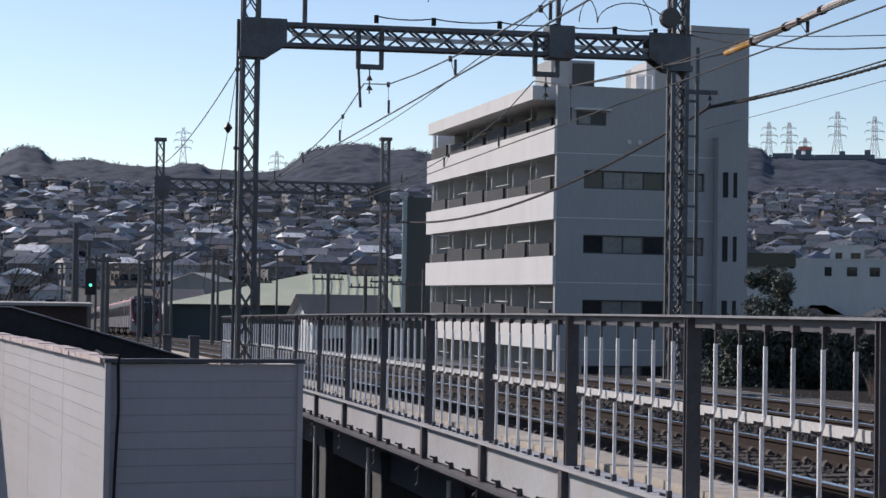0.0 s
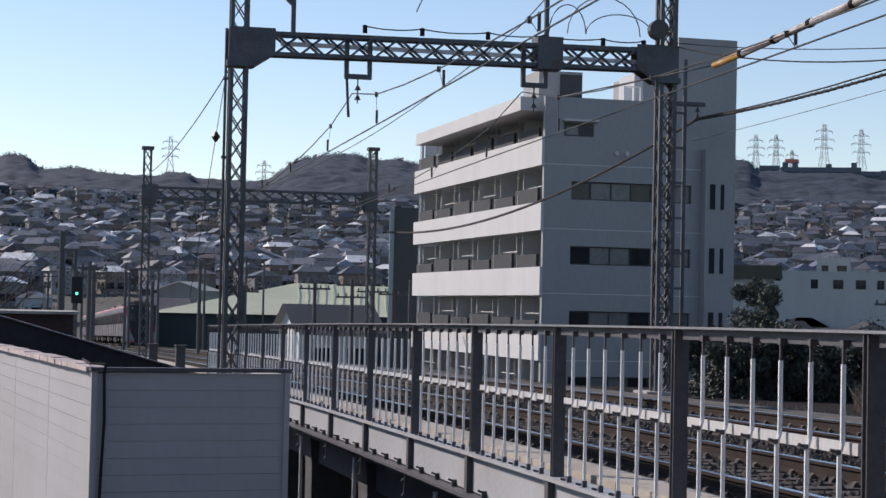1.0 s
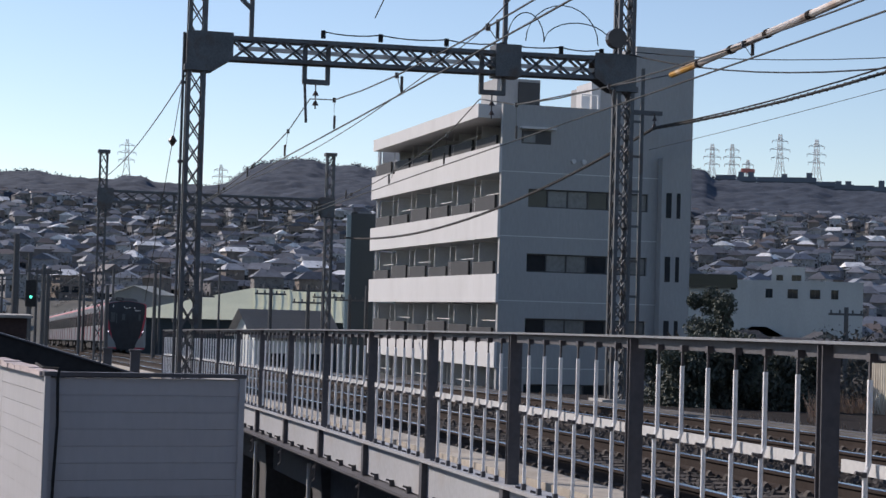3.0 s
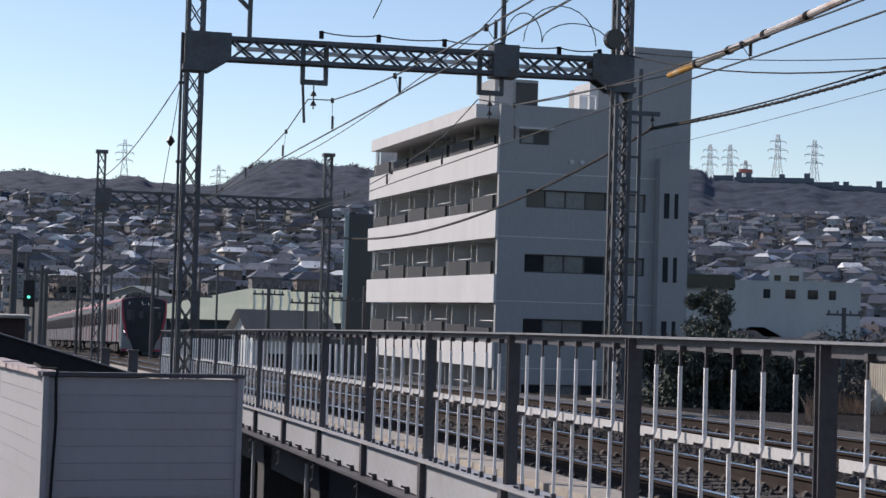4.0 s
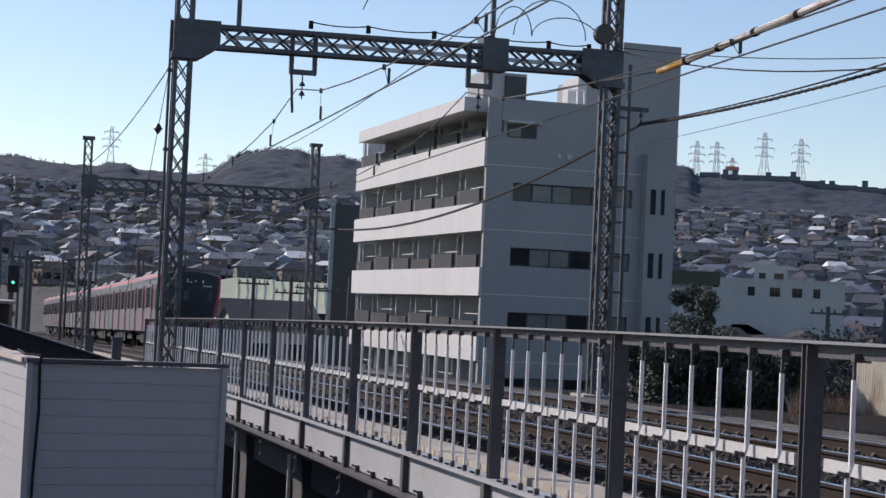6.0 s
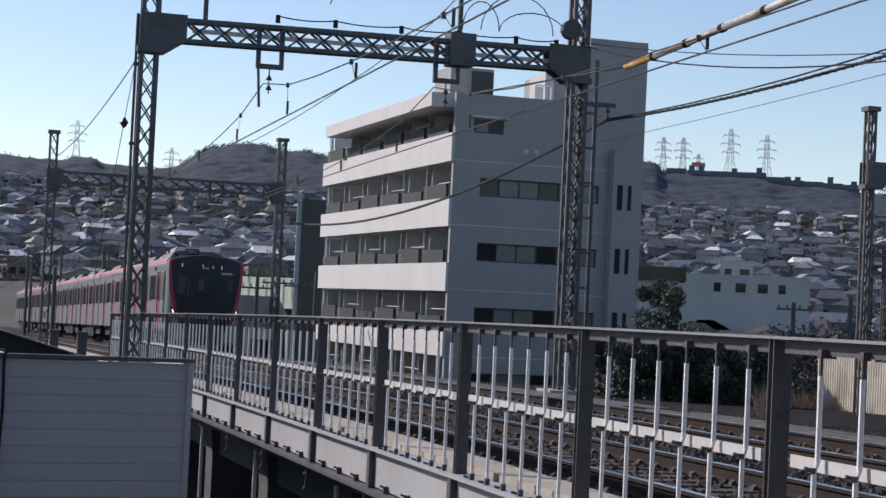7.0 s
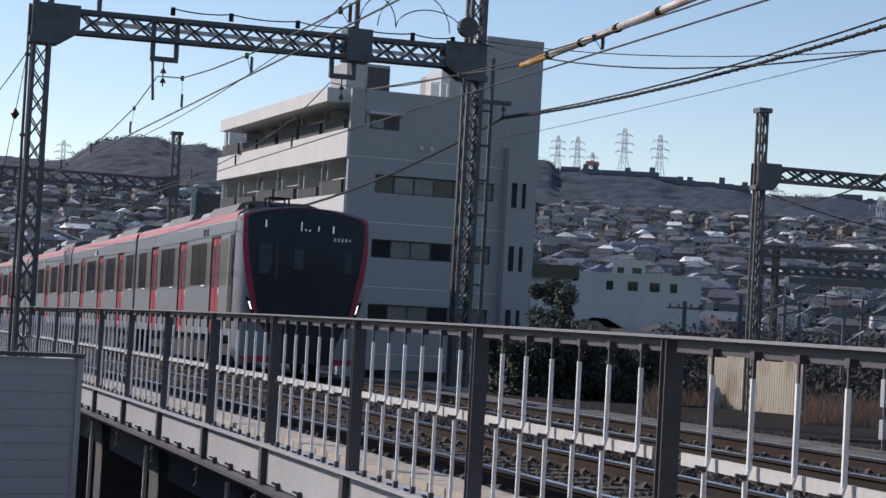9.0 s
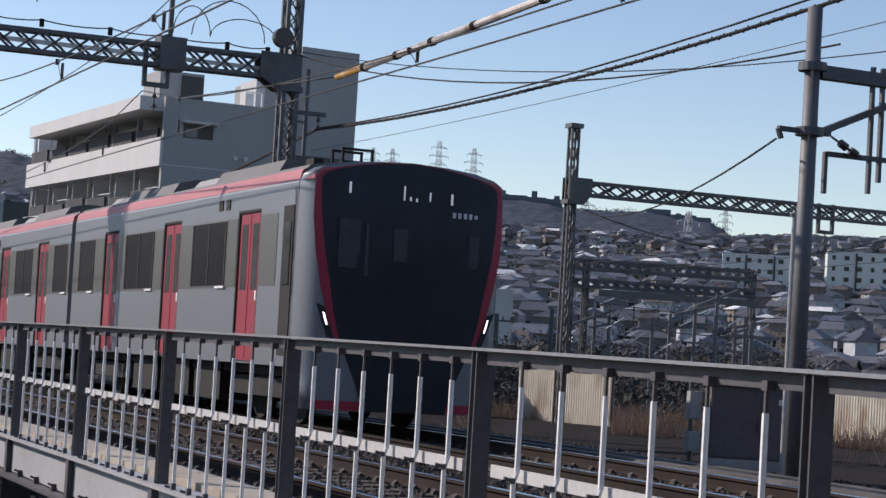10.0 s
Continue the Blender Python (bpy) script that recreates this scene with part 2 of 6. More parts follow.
def profile(bearing):
    """Height of the ridge as a slope above the eye's level, by bearing from the line in degrees."""
    table = ((-70, .045), (-30, .055), (-8, .066), (-2.6, .066), (-1.79, .0722), (-1.5, .0765), (-1.14, .079), (-0.7, .0774), (-0.14, .0712), (0.97, .0722), (1.55, .070), (2.78, .0685), (3.36, .0688), (3.81, .0711), (4.25, .0713), (4.66, .0676),
             (6.09, .0671), (6.91, .0684), (7.24, .0735), (7.59, .0786), (8.05, .0819), (8.85, .0847), (9.55, .0846), (10.25, .0812), (10.95, .0819), (11.6, .0799), (15, .081), (20, .085), (21.47, .0855), (21.92, .0844), (22.3, .0795),
             (23.46, .0785), (25.07, .0785), (26.15, .075), (27.9, .0738), (28.38, .0710), (30.91, .0718), (32.13, .0685), (32.91, .0675), (33.2, .0645), (33.7, .0591), (34.37, .0561), (35.63, .0538), (37.67, .059), (40, .061), (52, .05), (90, .04))
    for (b0, v0), (b1, v1) in zip(table, table[1:]):
        if bearing <= b1:
            k = max(0.0, (bearing - b0) / (b1 - b0))
            return v0 + (v1 - v0) * (3 * k * k - 2 * k ** 3)
    return 0.04


def ground_z(x, y):
    d = math.hypot(x, y)
    if y <= 0 or d < 110:
        return 0.0
    be = math.degrees(math.atan2(x, y))
    ridge = profile(be)
    k = min(1.0, (d - 110) / 190)
    z = 3.5 * k * k                                    # valley floor lifts a little
    if d > 260:                                        # built-up slope
        k = min(1.0, (d - 260) / 640)
        z += 60 * k ** 1.12 * (0.9 + 0.2 * noise.noise((x / 160, y / 160, 3.1)))
    if d > 850:                                        # wooded ridge
        k = min(1.0, (d - 850) / 450)
        top = EYE + ridge * 1300 - 9.0
        z += (top - z) * (3 * k * k - 2 * k ** 3)
    if d > 1400:
        z -= (d - 1400) * 0.03
    edge = min(1.0, max(0.0, (90 - abs(be - 12)) / 30))
    return z * edge


# ---- ground ----
def build_ground():
    radii = [0, 20, 40, 60, 80, 100, 120, 140, 160, 180, 200, 230, 260, 290, 320, 360, 400, 440, 480, 520, 560, 600, 650, 700, 750, 800, 850, 900, 940, 980, 1020, 1060, 1100, 1140, 1180, 1220, 1260, 1300, 1350, 1400, 1500, 1700, 2000, 2400, 2900, 3500, 4300]
    angles = [-180 + 6 * i for i in range(25)] + [-29 + 0.75 * i for i in range(125)] + [66 + 6 * i for i in range(20)]
    rows_of_points = []
    for r in radii:
        rows_of_points.append([(r * math.sin(radians(a)), r * math.cos(radians(a)), ground_z(r * math.sin(radians(a)), r * math.cos(radians(a)))) for a in angles])
    ob = new("ground", grid_mesh("ground", rows_of_points, M_GROUND))
    tagged(ob, "winter valley floor and hillside of dull earth and dry grass", "ground", kind="structure")


build_ground()
# Unseen wall behind the eye, added to darken reflections and fill light.
bm = bmesh.new()
box(bm, -60, 70, -18.0, -16.0, 0, 16)
tagged(part("wall_behind", bm, M_BEHIND), "unseen dark wall added to darken reflections", "wall", kind="structure")


# ---- railway ----
S_NEAR, S_FAR = -14.0, 320.0
STATIONS = [S_NEAR + 3.0 * i for i in range(30)] + [78 + 8.0 * i for i in range(31)]


def ribbon(bm, xa, za, xb, zb, s0=S_NEAR, s1=S_FAR, bent=1.0):
    """A strip along the line between two offsets from the track bed's zero and rail level."""
    prev = None
    for s in [q for q in STATIONS if s0 <= q <= s1]:
        pair = [bm.verts.new((xa + bent * bend(s), s, rail_z(s) + za)), bm.verts.new((xb + bent * bend(s), s, rail_z(s) + zb))]
        if prev:
            bm.faces.new((prev[0], prev[1], pair[1], pair[0]))
        prev = pair


def runner(bm, x, profile_points, s0=S_NEAR, s1=S_FAR, bent=1.0):
    """A closed section run along the line (rail, kerb, trough)."""
    n = len(profile_points)
    prev = None
    for s in [q for q in STATIONS if s0 <= q <= s1]:
        ring = [bm.verts.new((x + px + bent * bend(s), s, rail_z(s) + pz)) for px, pz in profile_points]
        if prev:
            for i in range(n):
                bm.faces.new((prev[i], prev[(i + 1) % n], ring[(i + 1) % n], ring[i]))
        else:
            bm.faces.new(ring[::-1])
        prev = ring
    bm.faces.new(prev)


def build_track():
    bm = bmesh.new()
    ribbon(bm, 4.65, -0.178, 12.2, -0.178)
    ribbon(bm, 12.2, -0.178, 15.0, -0.45)
    ribbon(bm, 15.0, -0.45, 34.0, -0.8, s1=60)
    part("track_bed", bm, M_BED)
    tagged(bpy.data.objects["track_bed"], "dark brown ballast bed under two tracks", "track bed", kind="structure")
    # loose stones along the part that lies near
    rng = random.Random(4)
    verts, faces = [], []
    for _ in range(42000):
        s = 3.0 + 62 * rng.random() ** 1.5
        x = rng.uniform(4.7, 16.5)
        if x > 12.2 and rng.random() < 0.35:
            continue
        r = rng.uniform(0.028, 0.062)
        c = Vector((x + bend(s), s, rail_z(s) - 0.175 - 0.097 * min(2.8, max(0.0, x - 12.2)) - 0.0184 * max(0.0, x - 15.0)))
        k = len(verts)
        a0 = rng.random() * 6.28
        for i in range(4):
            verts.append(c + Vector((math.cos(a0 + i * 1.57) * r * rng.uniform(.7, 1.3), math.sin(a0 + i * 1.57) * r * rng.uniform(.7, 1.3), rng.uniform(-.01, .02))))
        verts.append(c + Vector((rng.uniform(-.02, .02), rng.uniform(-.02, .02), r * rng.uniform(.6, 1.2))))
        faces += [(k, k + 1, k + 4), (k + 1, k + 2, k + 4), (k + 2, k + 3, k + 4), (k + 3, k, k + 4)]
    me = bpy.data.meshes.new("ballast")
    me.from_pydata(verts, [], faces)
    me.materials.append(M_BALLAST)
    tagged(new("ballast", me), "loose dark brown ballast stones between the sleepers", "ballast", kind="stuff")
    rail_section = [(-0.07, -0.15), (0.07, -0.15), (0.07, -0.135), (0.012, -0.115), (0.012, -0.045), (0.035, -0.03), (0.035, -0.004), (-0.035, -0.004), (-0.035, -0.03), (-0.012, -0.045), (-0.012, -0.115), (-0.07, -0.135)]
    for cx in (NEAR_X, FAR_X):
        track = thing("railway_track", 0, 0, 0, "rusty-sided steel rails with polished heads on dark concrete sleepers", "railway track", "tracks")
        for side in (-1, 1):
            bm = bmesh.new()
            runner(bm, cx + side * (GAUGE / 2 + 0.035), rail_section)
            rail = part("rail", bm, M_RAIL, track)
            bm = bmesh.new()
            runner(bm, cx + side * (GAUGE / 2 + 0.035), [(-0.03, -0.003), (0.03, -0.003), (0.024, 0.001), (-0.024, 0.001)])
            part("rail_head", bm, M_RAILTOP, rail, "polished running surface")
        bm = bmesh.new()
        box(bm, -1.15, 1.15, -0.11, 0.11, -0.24, -0.155)
        sleeper = mesh_of("sleeper", bm, M_SLEEPER)
        bm = bmesh.new()
        prism(bm, [(-0.13, -0.155), (0.13, -0.155), (0.12, -0.125), (0.09, -0.105), (0.072, -0.145), (-0.072, -0.145), (-0.09, -0.105), (-0.12, -0.125)], "y", -0.035, 0.035)
        clip = mesh_of("rail_clip", bm, M_SLEEPER)
        s = 2.0
        n = 0
        while s < 110 and n < 240:
            ob = new("sleeper", sleeper)
            ob.parent, ob.location = track, (cx + bend(s), s, rail_z(s))
            if s < 60:
                for side in (-1, 1):
                    oc = new("rail_clip", clip)
                    oc.parent, oc.location = ob, (side * (GAUGE / 2 + 0.035), 0, 0)
            s += 0.44
            n += 1
    for nm, x, sec, mat, lab, cat in (
            ("kerb", 4.42, [(-0.22, -0.35), (0.22, -0.35), (0.22, 0.0), (0.18, 0.03), (-0.22, 0.03)], M_KERB, "weathered tan concrete kerb along the deck edge", "kerb"),
            ("cable_trough", 11.75, [(-0.12, -0.25), (0.12, -0.25), (0.12, -0.08), (-0.12, -0.08)], M_DUCT, "pale concrete cable trough beside the track", "cable trough"),
            ("far_kerb", 12.3, [(-0.12, -0.4), (0.12, -0.4), (0.12, -0.09), (-0.12, -0.09)], M_DUCT, "grey concrete edge wall of the railway", "kerb")):
        bm = bmesh.new()
        runner(bm, x, sec, s1=150)
        tagged(part(nm, bm, mat), lab, cat, kind="structure")


build_track()


# ---- fence and girder ----
BAY, FIRST_POST, BAYS = 2.715, 5.33 - 3 * 2.715, 17


def fence_z(s):
    return top_z(s)


def build_fence():
    fence = thing("fence", 0, 0, 0, "dark steel bridge fence with pale bent balusters", "fence")
    bm = bmesh.new()
    prism(bm, [(-0.048, -0.03), (0.048, -0.03), (0.048, -0.021), (0.024, -0.018), (0.024, 0.018), (0.048, 0.021), (0.048, 0.03), (-0.048, 0.03), (-0.048, 0.021), (-0.024, 0.018), (-0.024, -0.018), (-0.048, -0.021)], "z", -1.50, -0.02)
    post_me = mesh_of("post", bm, M_FENCE)
    bm = bmesh.new()
    # bent bar: lower run, knee, upper run set back
    bar(bm, (-0.050, 0, -1.13), (-0.050, 0, -0.61), 0.026, sides=6)
    bar(bm, (-0.050, 0, -0.612), (-0.034, 0, -0.562), 0.026, sides=6)
    bar(bm, (-0.034, 0, -0.565), (-0.034, 0, -0.17), 0.026, sides=6)
    bal_me = mesh_of("baluster", bm, M_BAR)
    bm = bmesh.new()
    box(bm, -0.041, -0.029, -0.006, 0.006, -0.172, -0.06)
    box(bm, -0.046, -0.008, -0.018, 0.018, -0.088, -0.05)
    brk_me = mesh_of("bracket", bm, M_FENCE)
    bm = bmesh.new()
    box(bm, -0.066, -0.034, -0.015, 0.015, -1.171, -1.125)
    bar(bm, (-0.075, 0, -1.155), (-0.115, 0, -1.145), 0.018, sides=6)
    foot_me = mesh_of("foot_clamp", bm, M_FENCE)
    bm = bmesh.new()
    box(bm, -0.072, -0.048, -0.014, 0.014, -0.615, -0.59)
    bar(bm, (-0.07, 0, -0.6), (-0.10, 0, -0.592), 0.018, sides=6)
    knee_me = mesh_of("knee_clamp", bm, M_FENCE)
    for i in range(BAYS + 1):
        s = FIRST_POST + BAY * i
        ob = new("post", post_me)
        ob.parent, ob.location = fence, (FENCE_X, s, fence_z(s))
        if i == BAYS:
            break
        s2 = s + BAY
        za, zb = fence_z(s), fence_z(s2)
        for nm, mat, x0, x1, z0, z1, lab in (("top_rail", M_CAP, -0.06, 0.06, -0.014, 0.0, "grey top cap, made pale for its sun glint"), ("top_web", M_FENCE, -0.008, 0.008, -0.08, -0.016, ""), ("mid_rail", M_BAND, -0.004, 0.012, -0.615, -0.555, "pale flat mid rail"), ("bottom_rail", M_GIRDER, -0.10, 0.10, -1.20, -1.172, "pale bottom flange")):
            bm = bmesh.new()
            g = 0.0 if nm in ("top_rail", "bottom_rail") else 0.06 if nm == "top_web" else 0.16
            vs = box(bm, x0, x1, g, BAY - g, z0, z1)
            for v in vs:
                v.co.z += (zb - za) * v.co.y / BAY
            ob = part(nm, bm, mat, fence, lab)
            ob.location = (FENCE_X, s, za)
        for k in range(6):
            u = s + 0.27 + 0.39 * k
            z = za + (zb - za) * (u - s) / BAY
            ob = new("baluster", bal_me)
            ob.parent, ob.location = fence, (FENCE_X, u, z)
            for nm, me in (("bracket", brk_me), ("foot_clamp", foot_me), ("knee_clamp", knee_me)):
                o2 = new(nm, me)
                o2.parent = ob
    # girder below the fence
    girder = thing("bridge_girder", 0, 0, 0, "pale painted plate girder with dark stiffeners carrying the track", "girder", kind="structure")
    bm = bmesh.new()
    box(bm, -0.075, -0.031, -0.014, 0.014, -1.544, -1.48)
    bar(bm, (-0.07, 0, -1.49), (-0.11, 0, -1.475), 0.02, sides=6)
    stiff_me = mesh_of("bolt_lug", bm, M_UNDER)
    for i in range(BAYS):
        s = FIRST_POST + BAY * i
        s2 = s + BAY
        za, zb = fence_z(s), fence_z(s2)
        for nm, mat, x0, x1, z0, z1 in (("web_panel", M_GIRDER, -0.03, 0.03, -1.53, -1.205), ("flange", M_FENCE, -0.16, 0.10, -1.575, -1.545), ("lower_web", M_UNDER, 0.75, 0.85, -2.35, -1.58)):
            bm = bmesh.new()
            g = 0.05 if nm == "web_panel" else 0.0
            vs = box(bm, x0, x1, g, BAY - g, z0, z1)
            for v in vs:
                v.co.z += (zb - za) * v.co.y / BAY
            ob = part(nm, bm, mat, girder)
            ob.location = (FENCE_X, s, za)
        bm = bmesh.new()
        box(bm, -0.085, -0.032, -0.05, 0.05, -1.54, -1.205)
        ob = part("stiffener", bm, M_FENCE, girder)
        ob.location = (FENCE_X, s, za)
        for k in range(3):
            u = s + 0.6 + 0.76 * k
            ob = new("bolt_lug", stiff_me)
            ob.parent, ob.location = girder, (FENCE_X, u, za + (zb - za) * (u - s) / BAY)
        bm = bmesh.new()
        bar(bm, (FENCE_X - 0.10, s, za - 1.56), (FENCE_X - 0.11, s, za - 1.80), 0.016)
        bar(bm, (FENCE_X - 0.11, s, za - 1.80), (FENCE_X - 0.15, s - 0.06, za - 1.83), 0.016)
        bar(bm, (FENCE_X - 0.10, s + 0.1, za - 1.66), (FENCE_X - 0.14, s + 0.02, za - 1.68), 0.016)
        part("drain_hook", bm, M_FENCE, girder)
    # deck slab and its piers
    bm = bmesh.new()
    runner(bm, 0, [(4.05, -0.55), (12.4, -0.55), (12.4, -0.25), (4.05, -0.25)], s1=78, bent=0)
    tagged(part("deck_slab", bm, M_UNDER), "underside slab of the railway bridge, darkened as shade", "bridge deck", kind="structure")
    for i in range(10):
        s = 4.0 + 5.4 * i
        pier = thing("bridge_pier", 5.0, s, 0, "concrete pier under the bridge deck, darkened as shade, with a pale downpipe", "pier", "bridge piers")
        bm = bmesh.new()
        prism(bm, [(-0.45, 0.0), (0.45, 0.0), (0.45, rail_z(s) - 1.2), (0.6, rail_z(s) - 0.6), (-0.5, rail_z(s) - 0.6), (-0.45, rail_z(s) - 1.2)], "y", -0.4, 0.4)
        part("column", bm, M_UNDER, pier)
        bm = bmesh.new()
        bar(bm, (-0.62, -0.2, 0.0), (-0.62, -0.2, rail_z(s) - 0.7), 0.06, sides=8)
        part("downpipe", bm, M_BAR, pier, "pale plastic downpipe")


build_fence()


# ---- overhead line ----
def lattice(bm, a, b, w, d, n, leg=0.06, lace=0.035, up=(0, 1, 0)):
    """Four angle legs and crossed lacing on all sides, from a to b."""
    a, b = Vector(a), Vector(b)
    z = (b - a).normalized()
    x = Vector(up).cross(z).normalized()
    y = z.cross(x)
    cs = [x * (i * (w - leg) / 2) + y * (j * (d - leg) / 2) for i, j in ((-1, -1), (1, -1), (1, 1), (-1, 1))]
    for c in cs:
        bar(bm, a + c, b + c, leg, up=up)
    for f in range(4):
        c0, c1 = cs[f], cs[(f + 1) % 4]
        for k in range(n):
            p, q = a.lerp(b, k / n), a.lerp(b, (k + 1) / n)
            bar(bm, p + c0, q + c1, lace, 0.7 * lace)
            bar(bm, p + c1, q + c0, lace, 0.7 * lace)


def insulator(bm, top, length, r=0.07, n=2):
    x, y, z = top
    bar(bm, top, (x, y, z - length), 0.03, sides=6)
    for i in range(n):
        zz = z - length * (0.35 + 0.4 * i)
        bar(bm, (x, y, zz - 0.05), (x, y, zz + 0.04), 2 * r, sides=8, w2=0.05)


def gantry(y, xl, xr, base_l, base_r, beam_z, top_l, top_r, beam_h=0.62, label="", hangers=(), post_w=0.33, panels=17, gus=0.5, tilt=0.0):
    g = thing("catenary_gantry", 0, 0, 0, label, "gantry", "gantries over the tracks")
    mid_z = beam_z
    for x, base, top, sgn in ((xl, base_l, top_l, 1), (xr, base_r, top_r, -1)):
        beam_z = mid_z - sgn * tilt
        bm = bmesh.new()
        n = max(4, round((top - base) / 0.48))
        lattice(bm, (x, y, base), (x, y, top), post_w, post_w, n, 0.21 * post_w, 0.095 * post_w)
        for z in (beam_z - beam_h / 2 - 0.12, top):
            box(bm, x - post_w / 2 - 0.06, x + post_w / 2 + 0.06, y - post_w / 2 - 0.06, y + post_w / 2 + 0.06, z - 0.06, z + 0.06)
        part("column", bm, M_STEEL, g)
        bm = bmesh.new()
        box(bm, x - 0.45, x + 0.45, y - 0.45, y + 0.45, base - 1.5, base + 0.25)
        part("footing", bm, M_CONC, g, "concrete footing block")
        for dy in (-0.22, 0.2):
            bm = bmesh.new()
            prism(bm, [(x - sgn * (post_w / 2 + 0.02), beam_z - beam_h / 2 - 0.18), (x - sgn * (post_w / 2 + 0.02), beam_z + beam_h / 2), (x + sgn * gus, beam_z + beam_h / 2 + 0.0), (x + sgn * gus, beam_z - beam_h / 2 + 0.1), (x + sgn * 0.3, beam_z - beam_h / 2 - 0.18)], "y", y + dy, y + dy + 0.02)
            part("gusset_plate", bm, M_STEEL, g, "dark riveted gusset plate")
    bm = bmesh.new()
    beam_z = mid_z
    lattice(bm, (xl + 0.2, y, beam_z - tilt), (xr - 0.2, y, beam_z + tilt), beam_h * 0.62, beam_h * 0.80, panels, 0.08, 0.06, up=(0, 0, 1))
    part("beam", bm, M_STEEL, g)
    for hx in hangers:
        bm = bmesh.new()
        z0 = beam_z - beam_h / 2
        bar(bm, (hx - 0.24, y, z0 + 0.5), (hx - 0.24, y, z0 - 0.32), 0.09)
        bar(bm, (hx + 0.24, y, z0 + 0.5), (hx + 0.24, y, z0 - 0.32), 0.09)
        bar(bm, (hx - 0.28, y, z0 - 0.3), (hx + 0.28, y, z0 - 0.3), 0.1)
        h = part("hanger", bm, M_STEEL, g)
        bm = bmesh.new()
        insulator(bm, (hx, y, z0 - 0.35), 0.5)
        part("insulator", bm, M_INSUL, h, "dark porcelain insulator")
    return g


G1, G2 = 36.6, 69.5
gantry(G1, 3.74, 12.86, rail_z(G1) - 0.2, rail_z(G1) - 0.3, 12.80, 16.5, 16.5, label="riveted lattice steel gantry spanning both tracks", hangers=(6.2, 9.95), post_w=0.38, gus=0.72, tilt=0.04)
gantry(G2, 3.75, 12.45, rail_z(G2) - 0.5, rail_z(G2) - 0.5, 11.62, 13.3, 13.6, beam_h=0.6, label="farther lattice steel gantry spanning both tracks", hangers=(6.2, 9.95), gus=0.4, panels=14)


# ---- apartment block beyond the line ----
BX, BY = 21.75, 78.0          # corner of the balcony front and the near end wall
STOREY, TOP = 2.92, 17.05    # top of the end wall


